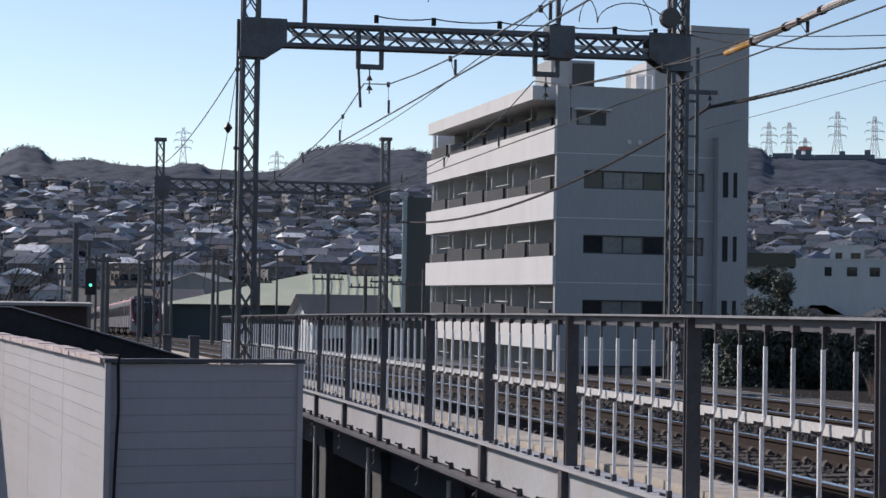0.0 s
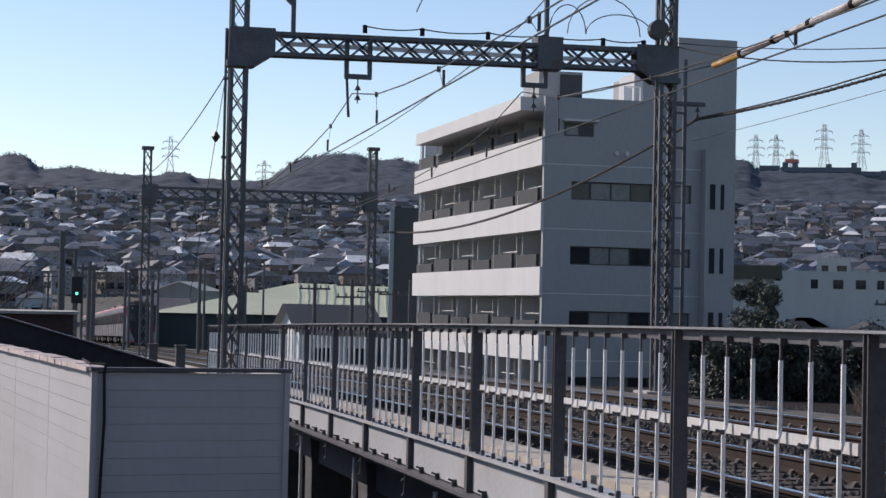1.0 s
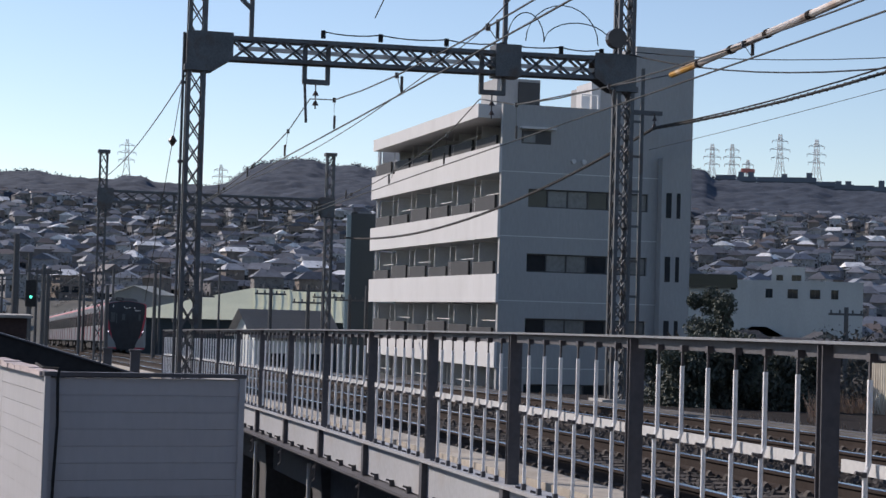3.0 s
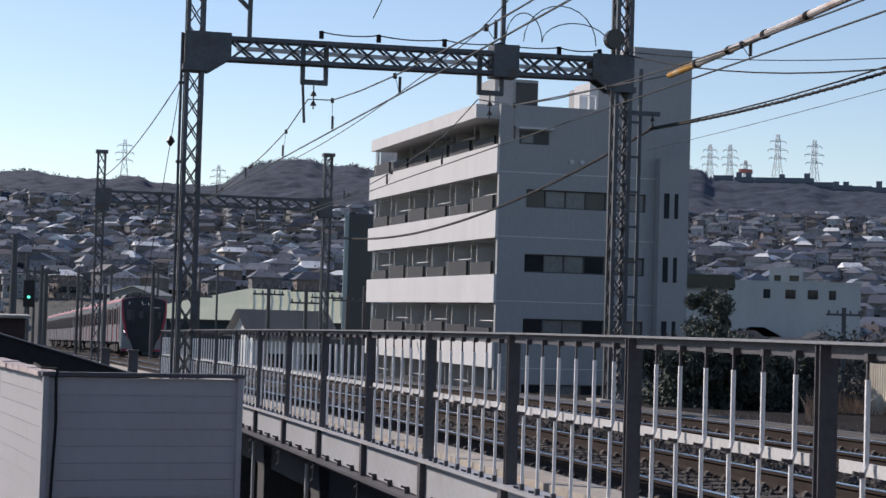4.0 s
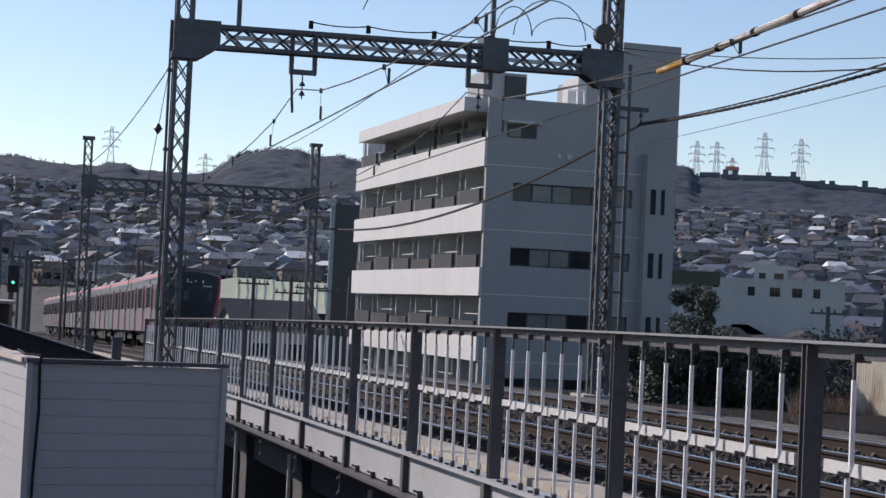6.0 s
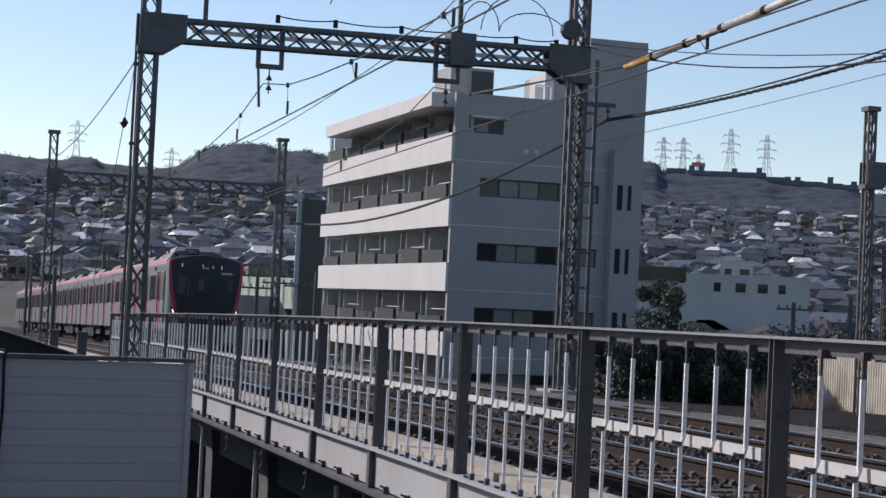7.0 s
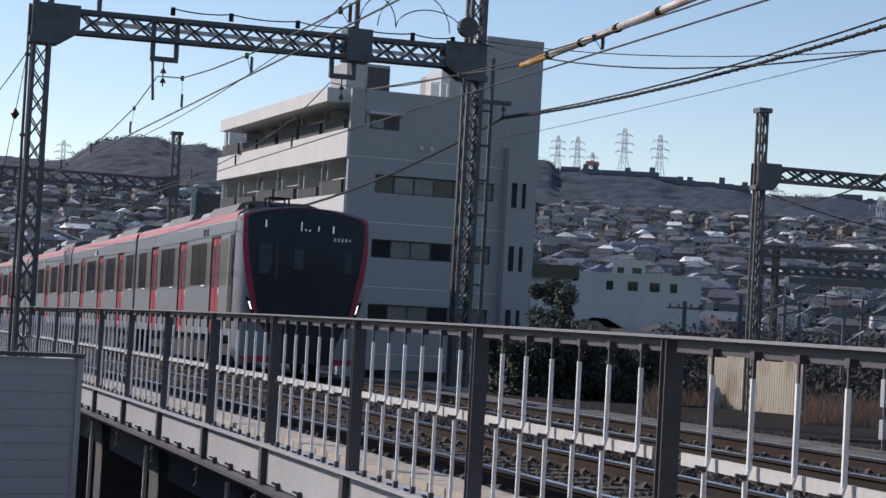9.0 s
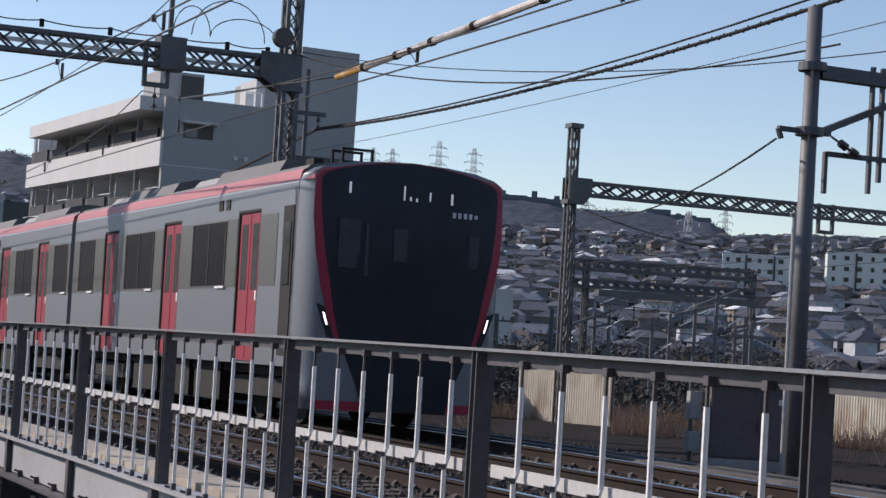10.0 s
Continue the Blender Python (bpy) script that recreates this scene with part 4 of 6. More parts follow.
    box(bm, -0.56, -0.22, 1.25, 1.55, 3.60, 3.70)
    base = part("aerial_base", bm, M_GEAR, car, "dark aerial base")
    for y in (1.2, 1.6):
        bm = bmesh.new()
        for a, b in (((-0.60, y, 3.58), (-0.60, y, 3.86)), ((-0.62, y, 3.86), (-0.14, y, 3.86)), ((-0.16, y, 3.86), (-0.16, y, 3.58))):
            bar(bm, a, b, 0.035)
        part("aerial_hoop", bm, M_GEAR, base, "dark bent hoop")



CARS.append(build_car(True))
build_front(CARS[0])
car2 = build_car(False)
CARS.append(car2)
for _i in range(6):
    CARS.append(copy_thing(car2, pose(0, 0, 0)))


# ---- siding-clad shed beside the bridge ----
def build_shed():
    W, L, H = 1.74, 13.0, 6.96
    shed = thing("siding_wall", 0.45, 16.0, 0, "hoarding wall clad in pale grey siding, black cable at its corner", "wall", rz=8)
    bm = bmesh.new()
    box(bm, 0.02, W - 0.02, 0.02, 0.10, 0, H - 0.10)
    box(bm, 0.02, 0.10, 0.10, L, 0, H - 0.10)
    box(bm, W - 0.10, W - 0.02, 0.10, 0.9, 0, H - 0.10)
    part("wall_core", bm, M_SIDING, shed)
    course = 0.148
    for i in range(16):
        z1 = H - 0.10 - course * i
        bm = bmesh.new()
        prism(bm, [(0.02, z1 - course + 0.006), (0.02, z1), (0.004, z1), (0.0005, z1 - course + 0.003)], "x", 0.0, W)
        part("siding_board", bm, M_SIDING, shed)
        for k in range(5):
            bm = bmesh.new()
            ya, yb = 0.03 + 2.6 * k, 0.03 + 2.6 * (k + 1) - 0.012
            prism(bm, [(0.02, z1 - course + 0.006), (0.02, z1), (0.004, z1), (-0.0005, z1 - course + 0.003)], "y", ya, yb)
            part("siding_board", bm, M_SIDING, shed)
    for x0, x1, y0, y1 in ((-0.02, 0.03, -0.02, 0.03), (W - 0.03, W + 0.02, -0.02, 0.03)):
        bm = bmesh.new()
        box(bm, x0, x1, y0, y1, 0, H - 0.08)
        part("corner_trim", bm, M_SIDING, shed)
    bm = bmesh.new()
    box(bm, -0.03, W + 0.03, -0.035, 0.10, H - 0.085, H - 0.05)
    part("front_coping", bm, M_FENCE, shed, "dark metal coping")
    bm = bmesh.new()
    rng = random.Random(8)
    y = 0.1
    while y < L:
        d = rng.uniform(0.15, 0.5)
        box(bm, -0.04 - rng.random() * 0.012, 0.13, y, y + d, H - 0.09, H - 0.05 + rng.random() * 0.018)
        y += d
    part("side_coping", bm, M_PINK, shed, "crumbling pinkish mortar coping")
    bm = bmesh.new()
    pts = [(0.10, -0.02, H - 0.02), (0.085, -0.035, H - 0.1), (0.095, -0.035, H - 0.5), (0.075, -0.035, H - 1.0), (0.06, -0.035, H - 1.6), (0.05, -0.035, H - 3)]
    tube(bm, pts, 0.014, 6)
    tube(bm, [(0.10, -0.02, H - 0.02), (-0.02, 0.1, H - 0.02), (-0.05, 0.3, H + 0.01)], 0.012, 6)
    part("cable", bm, M_CABLE, shed, "black cable")


M_PINK = material("pinkish_mortar", (0.50, 0.42, 0.40), 0.95, 0, 0.2, 3, 25, 0.4)
build_shed()


def build_dark_house():
    h = thing("gable_wall", 0, 25.6, 0, "black gable wall with a thin sloping metal edge", "wall")
    bm = bmesh.new()
    prism(bm, [(-9.0, 0), (2.6, 0), (2.6, 6.32), (1.9, 6.54), (0.38, 6.965), (-0.6, 7.24), (-9.0, 7.20)], "y", 0.0, 0.4)
    part("wall", bm, M_BLACK, h)
    bm = bmesh.new()
    line = [(2.7, 6.31), (1.9, 6.545), (0.38, 6.97), (-0.6, 7.245), (-9.0, 7.205)]
    prism(bm, line + [(x, z + 0.02) for x, z in reversed(line)], "y", -0.04, 0.44)
    part("roof_edge", bm, M_FENCE, h, "thin dull metal roof edge")
    b2 = thing("brown_hut", 0, 33.5, 0, "dark brown flat-roofed hut", "hut")
    bm = bmesh.new()
    box(bm, -8.0, 0.55, 0, 4, 0, 7.22)
    part("wall", bm, M_BROWN, b2)
    bm = bmesh.new()
    box(bm, -8.1, 0.65, -0.1, 4.1, 7.22, 7.27)
    part("roof", bm, M_CONC, b2)


M_BROWN = material("dark_brown_boards", (0.05, 0.03, 0.025), 0.85, 0, 0.3, 2, 16, 0.2)
build_dark_house()


# ---- wires ----
def sag(a, b, drop, n=14):
    a, b = Vector(a), Vector(b)
    return [a.lerp(b, i / n) - Vector((0, 0, drop * 4 * (i / n) * (1 - i / n))) for i in range(n + 1)]


def wire(pts, r, mat, label, name="overhead_wire", category="wire"):
    bm = bmesh.new()
    tube(bm, pts, r, 5)
    return tagged(part(name, bm, mat), label, category, "overhead wires")


def catenary(cx, stations, mz):
    """Contact wire with its carrier and droppers, one span after another."""
    pts_c, pts_m = [], []
    line = thing("overhead_line", 0, 0, 0, "contact wire hung by droppers from a sagging carrier wire", "overhead line", "overhead wires")
    drops = []
    for (s0, s1) in zip(stations, stations[1:]):
        n = 12
        for i in range(n + 1):
            k = i / n
            s = s0 + (s1 - s0) * k
            c = Vector((cx + bend(s) + 0.15 * math.sin(s * 0.09), s, rail_z(s) + 5.03))
            up = mz - (mz - 0.16) * (4 * k * (1 - k)) ** 0.65
            m = Vector((cx + bend(s), s, rail_z(s) + 5.03 + up))
            pts_c.append(c)
            pts_m.append(m)
            if i % 2 == 1:
                drops.append((c, m))
    for nm, pts, r in (("contact_wire", pts_c, 0.014), ("carrier_wire", pts_m, 0.013)):
        bm = bmesh.new()
        tube(bm, pts, r, 5)
        part(nm, bm, M_WIRE, line)
    for c, m in drops:
        bm = bmesh.new()
        bar(bm, c, m, 0.008)
        bar(bm, c + Vector((0, 0, 0.03)), c + Vector((0, 0, 0.28)), 0.05, sides=6)
        bar(bm, m - Vector((0, 0, 0.05)), m + Vector((0, 0, 0.04)), 0.07, sides=6)
        part("dropper", bm, M_INSUL, line)
    return pts_m


SPANS = (-28.0, 3.5, 36.6, 69.5, 103, 137, 170, 204, 238)
catenary(NEAR_X, SPANS, 0.95)
far_m = catenary(FAR_X, SPANS, 1.15)


def guard():
    """Yellow and white insulating sleeve on the carrier of the far track."""
    g = thing("wire_guard", 0, 0, 0, "weathered yellow and white insulating sleeve on a wire", "wire guard")
    pts = [Vector((9.8, 25.7, 11.23)), Vector((9.8, 24.6, 11.26)), Vector((9.8, 23.4, 11.30)), Vector((9.8, 22.2, 11.35)), Vector((9.8, 20.9, 11.40)), Vector((9.8, 19.0, 11.48)), Vector((9.8, 15.0, 11.62))]
    for i, (a, b) in enumerate(zip(pts, pts[1:])):
        bm = bmesh.new()
        bar(bm, a, b, 0.10, sides=10)
        part("sleeve", bm, M_YELLOW if i == 0 else M_SLEEVE, g)
        bm = bmesh.new()
        d = (b - a).normalized()
        bar(bm, b - d * 0.05, b + d * 0.05, 0.125, sides=10)
        part("clamp", bm, M_RAIL, g)
    bm = bmesh.new()
    tube(bm, [far_m[24], pts[0]], 0.012)
    part("tail_wire", bm, M_WIRE, g)
    bm = bmesh.new()
    tube(bm, [pts[-1], Vector((9.8, 3.5, 12.1))], 0.012)
    part("tail_wire", bm, M_WIRE, g)


M_SLEEVE = material("weathered_white_sleeve", (0.62, 0.55, 0.49), 0.6, 0, 0.15, 1.5, 10, 0.05, 0.8, (0.26, 0.13, 0.07))
guard()
# heavy twisted feeder cable along the right-hand columns
FEED = sag((13.1, 69.5, 10.38), (13.5, 36.4, 11.6), 0.75, 20) + sag((13.5, 36.4, 11.6), (12.6, 3.5, 12.9), 0.68)[1:]
wire(FEED, 0.028, M_CABLE, "heavy black feeder cable strung along the columns", "feeder_cable", "cable")
wire([p + Vector((0, 0, 0.03 + 0.17 * max(0.0, (36.4 - p.y) / 33))) for p in FEED], 0.016, M_CABLE, "thinner black cable running above the feeder", "feeder_cable", "cable")
lash = thing("cable_lashing", 0, 0, 0, "black ties wound round the feeder cable", "cable ties")
for a, b in zip(FEED, FEED[1:]):
    n = 6 if a.y > 34 else 8
    for k in range(n):
        bm = bmesh.new()
        p, q = a.lerp(b, k / n), a.lerp(b, (k + 0.45) / n)
        bar(bm, p - Vector((0, 0, 0.026)), q + Vector((0, 0, 0.032)), 0.02)
        part("tie", bm, M_CABLE, lash)
sp = thing("slim_pole", 15.1, 21.2, 0, "slim pale steel pole beside the track", "pole")
bm = bmesh.new()
bar(bm, (0, 0, rail_z(21.2) - 0.6), (0, 0, 9.45), 0.075, sides=10)
part("shaft", bm, M_GIRDER, sp)
bm = bmesh.new()
bar(bm, (-0.06, 0, 9.4), (0.3, 0, 9.4), 0.05)
part("bracket", bm, M_STEEL, sp)
wire(sag((13.4, 36.4, 11.14), (12.9, 12.0, 11.42), 0.1), 0.006, M_WIRE, "thin grey signal wire")
wire(sag((3.55, 36.6, 12.2), (3.7, 69.5, 12.25), 0.3), 0.014, M_WIRE, "ground wire between the column heads")
wire(sag((3.6, 36.6, 15.6), (3.8, 4.0, 17.0), 0.4), 0.012, M_WIRE, "ground wire between the column heads")
wire(sag((9.6, 36.6, 13.4), (6.4, 8.0, 15.0), 0.4), 0.012, M_WIRE, "bare feeder wire over the tracks")
wire(sag((9.6, 36.6, 13.4), (8.4, 69.5, 12.2), 0.5), 0.012, M_WIRE, "bare feeder wire over the tracks")
wire(sag((7.4, 36.6, 13.6), (4.6, 10.0, 16.5), 0.4), 0.012, M_WIRE, "bare feeder wire over the tracks")
wire(sag((12.9, 36.6, 13.2), (13.2, 17.8, 11.2), 0.55), 0.014, M_CABLE, "slack black jumper cable", "jumper_cable", "cable")
wire(sag((13.0, 36.6, 13.25), (18.0, 20.0, 12.2), 0.5), 0.010, M_CABLE, "slack black jumper cable", "jumper_cable", "cable")


def column_stay():
    """Conduit up the left column and the stay wire with its egg insulator."""
    c = thing("column_conduit", 3.49, G1, 0, "slim steel conduit strapped to the lattice column", "pipe")
    bm = bmesh.new()
    bar(bm, (0, 0, rail_z(G1) - 0.2), (0, 0, 13.05), 0.06, sides=8)
    part("pipe", bm, M_STEEL, c)
    for z in (7.2, 8.8, 10.4, 12.0):
        bm = bmesh.new()
        box(bm, -0.05, 0.12, -0.05, 0.05, z, z + 0.06)
        part("strap", bm, M_STEEL, c)
    st = thing("stay_wire", 0, 0, 0, "thin stay wire with a dark egg insulator", "wire")
    a, b = Vector((3.5, G1, 12.15)), Vector((3.15, 40.0, 7.6))
    bm = bmesh.new()
    bar(bm, a, b, 0.016, sides=5)
    part("wire", bm, M_WIRE, st)
    m = a.lerp(b, 0.27)
    bm = bmesh.new()
    bar(bm, m + Vector((0, 0, 0.11)), m, 0.04, sides=10, w2=0.19)
    bar(bm, m, m - Vector((0, 0, 0.11)), 0.19, sides=10, w2=0.04)
    part("insulator", bm, M_INSUL, st)


column_stay()


def gantry_fittings():
    """Bracket, bus wire, masts and jumper loops on the near gantry."""
    f = thing("gantry_fittings", 0, 0, 0, "bus wire, small insulators, mast and jumper loops on the gantry beam", "fittings")
    y, z = G1, 13.08
    bm = bmesh.new()
    prev = None
    for x in (6.3, 7.5, 8.9, 10.1, 11.4, 12.3):
        bar(bm, (x, y - 0.15, z), (x, y - 0.15, z + 0.16), 0.1, sides=8)
        if prev:
            tube(bm, sag((prev, y - 0.15, z + 0.14), (x, y - 0.15, z + 0.14), 0.05, 5), 0.014)
        prev = x
    part("bus_wire", bm, M_CABLE, f)
    for x, top in ((4.84, 14.3), (10.2, 14.6)):
        bm = bmesh.new()
        bar(bm, (x, y, z - 0.1), (x, y, top), 0.09)
        part("mast", bm, M_STEEL, f)
    bm = bmesh.new()
    bar(bm, (3.85, y, 13.86), (4.56, y, 13.86), 0.08)
    bar(bm, (4.55, y, 13.87), (4.84, y, 13.60), 0.08)
    part("mast_brace", bm, M_STEEL, f)
    bm = bmesh.new()
    box(bm, 9.95, 10.5, y - 0.26, y + 0.26, 12.52, 13.2)
    part("hanger_plate", bm, M_STEEL, f)
    for x0, x1, zz in ((10.2, 11.0, 13.9), (11.0, 12.5, 13.75), (10.6, 12.2, 14.1)):
        bm = bmesh.new()
        pts = []
        for i in range(13):
            a = math.pi * i / 12
            pts.append(((x0 + x1) / 2 - math.cos(a) * (x1 - x0) / 2, y - 0.2, 13.3 + math.sin(a) * (zz - 13.3)))
        tube(bm, pts, 0.012)
        part("jumper", bm, M_CABLE, f)
    bm = bmesh.new()
    bar(bm, (12.55, y - 0.45, 13.45), (12.55, y - 0.25, 13.45), 0.42, sides=16)
    part("insulator_disc", bm, M_INSUL, f)
    bm = bmesh.new()
    bar(bm, (12.9, y, 11.95), (13.75, y, 11.95), 0.09)
    bar(bm, (13.3, y, 7.2), (13.3, y, 12.9), 0.07)
    for q in range(6):
        bar(bm, (12.95, y, 8.0 + 0.75 * q), (13.3, y, 8.0 + 0.75 * q), 0.05)
    part("side_bracket", bm, M_STEEL, f)
    bm = bmesh.new()
    insulator(bm, (13.55, y - 0.1, 11.95), 0.36, 0.06)
    part("bracket_insulator", bm, M_INSUL, f)
    bm = bmesh.new()
    bar(bm, (5.95, y, 12.45), (6.02, y, 11.35), 0.05)
    part("arc_horn", bm, M_STEEL, f)
    bm = bmesh.new()
    box(bm, 4.6, 12.2, y + 0.0, y + 0.1, 12.76, 12.84)
    part("walkway_plate", bm, M_BAR, f, "pale plank inside the beam")


gantry_fittings()


# ---- right-hand side: tubular pole, third gantry, switchyard ----
def build_pole():
    p = thing("catenary_pole", 12.89, 17.9, 0, "tapered galvanised steel pole with cantilever arms", "pole")
    zb = rail_z(17.9) - 0.6
    bm = bmesh.new()
    bar(bm, (0, 0, zb), (0, 0, 11.62), 0.22, sides=20, w2=0.18)
    part("shaft", bm, M_GALV, p, smooth=True)
    bm = bmesh.new()
    bar(bm, (0, 0, zb - 0.3), (0, 0, zb + 0.2), 0.7, sides=16)
    part("footing", bm, M_CONC, p)
    for z in (10.9, 10.12):
        bm = bmesh.new()
        bar(bm, (0, 0, z - 0.05), (0, 0, z + 0.05), 0.34, sides=16)
        part("clamp_band", bm, M_STEEL, p)
    bm = bmesh.new()
    bar(bm, (0.1, 0, 10.85), (3.2, 0, 10.85), 0.16)
    part("cantilever", bm, M_STEEL, p)
    bm = bmesh.new()
    bar(bm, (-0.45, 0, 10.12), (0.3, 0, 10.12), 0.06)
    bar(bm, (-0.45, 0, 10.12), (-0.40, 0, 10.0), 0.05)
    bar(bm, (0.2, 0, 10.15), (1.6, 0, 10.75), 0.08)
    part("wire_arm", bm, M_STEEL, p)
    bm = bmesh.new()
    bar(bm, (0.25, 0, 9.4), (0.25, 0, 9.9), 0.05)
    bar(bm, (0.25, 0, 9.88), (1.4, 0, 9.88), 0.06)
    bar(bm, (0.9, 0, 9.45), (0.9, 0, 11.0), 0.05)
    bar(bm, (1.05, 0, 9.6), (1.05, 0, 11.0), 0.05)
    part("steady_frame", bm, M_STEEL, p)
    bm = bmesh.new()
    bar(bm, (0.25, -0.1, 10.08), (0.7, -0.1, 9.86), 0.03, sides=6)
    for k in (0.4, 0.75):
        c = Vector((0.25, -0.1, 10.08)).lerp(Vector((0.7, -0.1, 9.86)), k)
        bar(bm, c - Vector((0.05, 0, -0.025)), c + Vector((0.05, 0, -0.025)), 0.1, sides=8)
    part("insulator", bm, M_INSUL, p)


M_GALV = material("pole_galvanised", (0.145, 0.145, 0.15), 0.6, 0.3, 0.15, 1.5, 18, 0.05)
build_pole()
gantry(42.0, 22.80, 41.0, 4.3, 4.3, 11.42, 13.05, 13.0, beam_h=0.52, label="lattice steel gantry over the neighbouring tracks", hangers=(31.0,), panels=30, post_w=0.25, gus=0.52)
wire(sag((12.42, 17.9, 9.99), (23.2, 42.0, 10.80), 0.42), 0.014, M_CABLE, "sloping stay wire to the gantry")
wire(sag((23.1, 42.0, 10.9), (40.0, 50.0, 11.6), 0.9), 0.014, M_CABLE, "slack wire under the gantry beam")
for k in range(3):
    wire(sag((26.0 + 2.5 * k, 36.0, 10.2), (38.0 + 3 * k, 78.0, 10.8), 0.3), 0.012, M_WIRE, "wires over the neighbouring tracks")


def build_switchyard():
    y = thing("switchyard_frame", 0, 0, 0, "dark steel switchyard frame with beams, poles and wires", "switchyard")
    a, b = Vector((33.0, 60.4, 0)), Vector((40.0, 58.6, 0))
    d = (b - a).normalized()
    for p in (a, a + d * 0.6, b):
        bm = bmesh.new()
        lattice(bm, p + Vector((0, 0, 2.5)), p + Vector((0, 0, 10.4)), 0.22, 0.22, 16, 0.05, 0.025)
        part("frame_column", bm, M_STEEL, y)
    for z, w in ((10.25, 0.45), (9.55, 0.35)):
        bm = bmesh.new()
        lattice(bm, a + Vector((0, 0, z)), b + Vector((0, 0, z)), w, w, 18, 0.11, 0.06, up=(0, 0, 1))
        part("frame_beam", bm, M_STEEL, y)
    rng = random.Random(11)
    for i in range(11):
        p = a + d * (0.6 + i * 0.62) + Vector((0, rng.uniform(-4, 3), 0))
        h = rng.uniform(7.3, 9.4)
        bm = bmesh.new()
        bar(bm, (p.x, p.y, 2.5), (p.x, p.y, h), 0.14, sides=8)
        part("post", bm, M_GALV, y)
        bm = bmesh.new()
        bar(bm, (p.x - 0.9, p.y, h - 0.5), (p.x + 0.9, p.y, h - 0.3 + rng.uniform(-0.3, 0.5)), 0.09)
        part("crossarm", bm, M_GALV, y)
    bm = bmesh.new()
    box(bm, a.x, b.x, 58.2, 58.5, 9.05, 9.3)
    part("deep_beam", bm, M_STEEL, y)
    for i in range(7):
        p = a + d * (0.7 + 0.95 * i) + Vector((0, -1.5, 0))
        z = 6.4 + 2.2 * rng.random()
        # White paint gives these thin rods their sunlit glint.
        bm = bmesh.new()
        bar(bm, p + Vector((0, 0, z)), p + Vector((0.75, 0, z + 0.45)), 0.035)
        part("switch_rod", bm, M_BAR, y, "thin rod, painted pale as a sun glint")
        bm = bmesh.new()
        insulator(bm, p + Vector((0.3, 0.3, 8.9)), 0.7, 0.08, 3)
        part("insulator", bm, M_INSUL, y)
    for i in range(4):
        bm = bmesh.new()
        z = 6.6 + 0.75 * i
        tube(bm, sag(a + Vector((0, -2, z)), b + Vector((0, -2, z - 0.2)), 0.15), 0.02)
        part("busbar", bm, M_GALV, y)


build_switchyard()


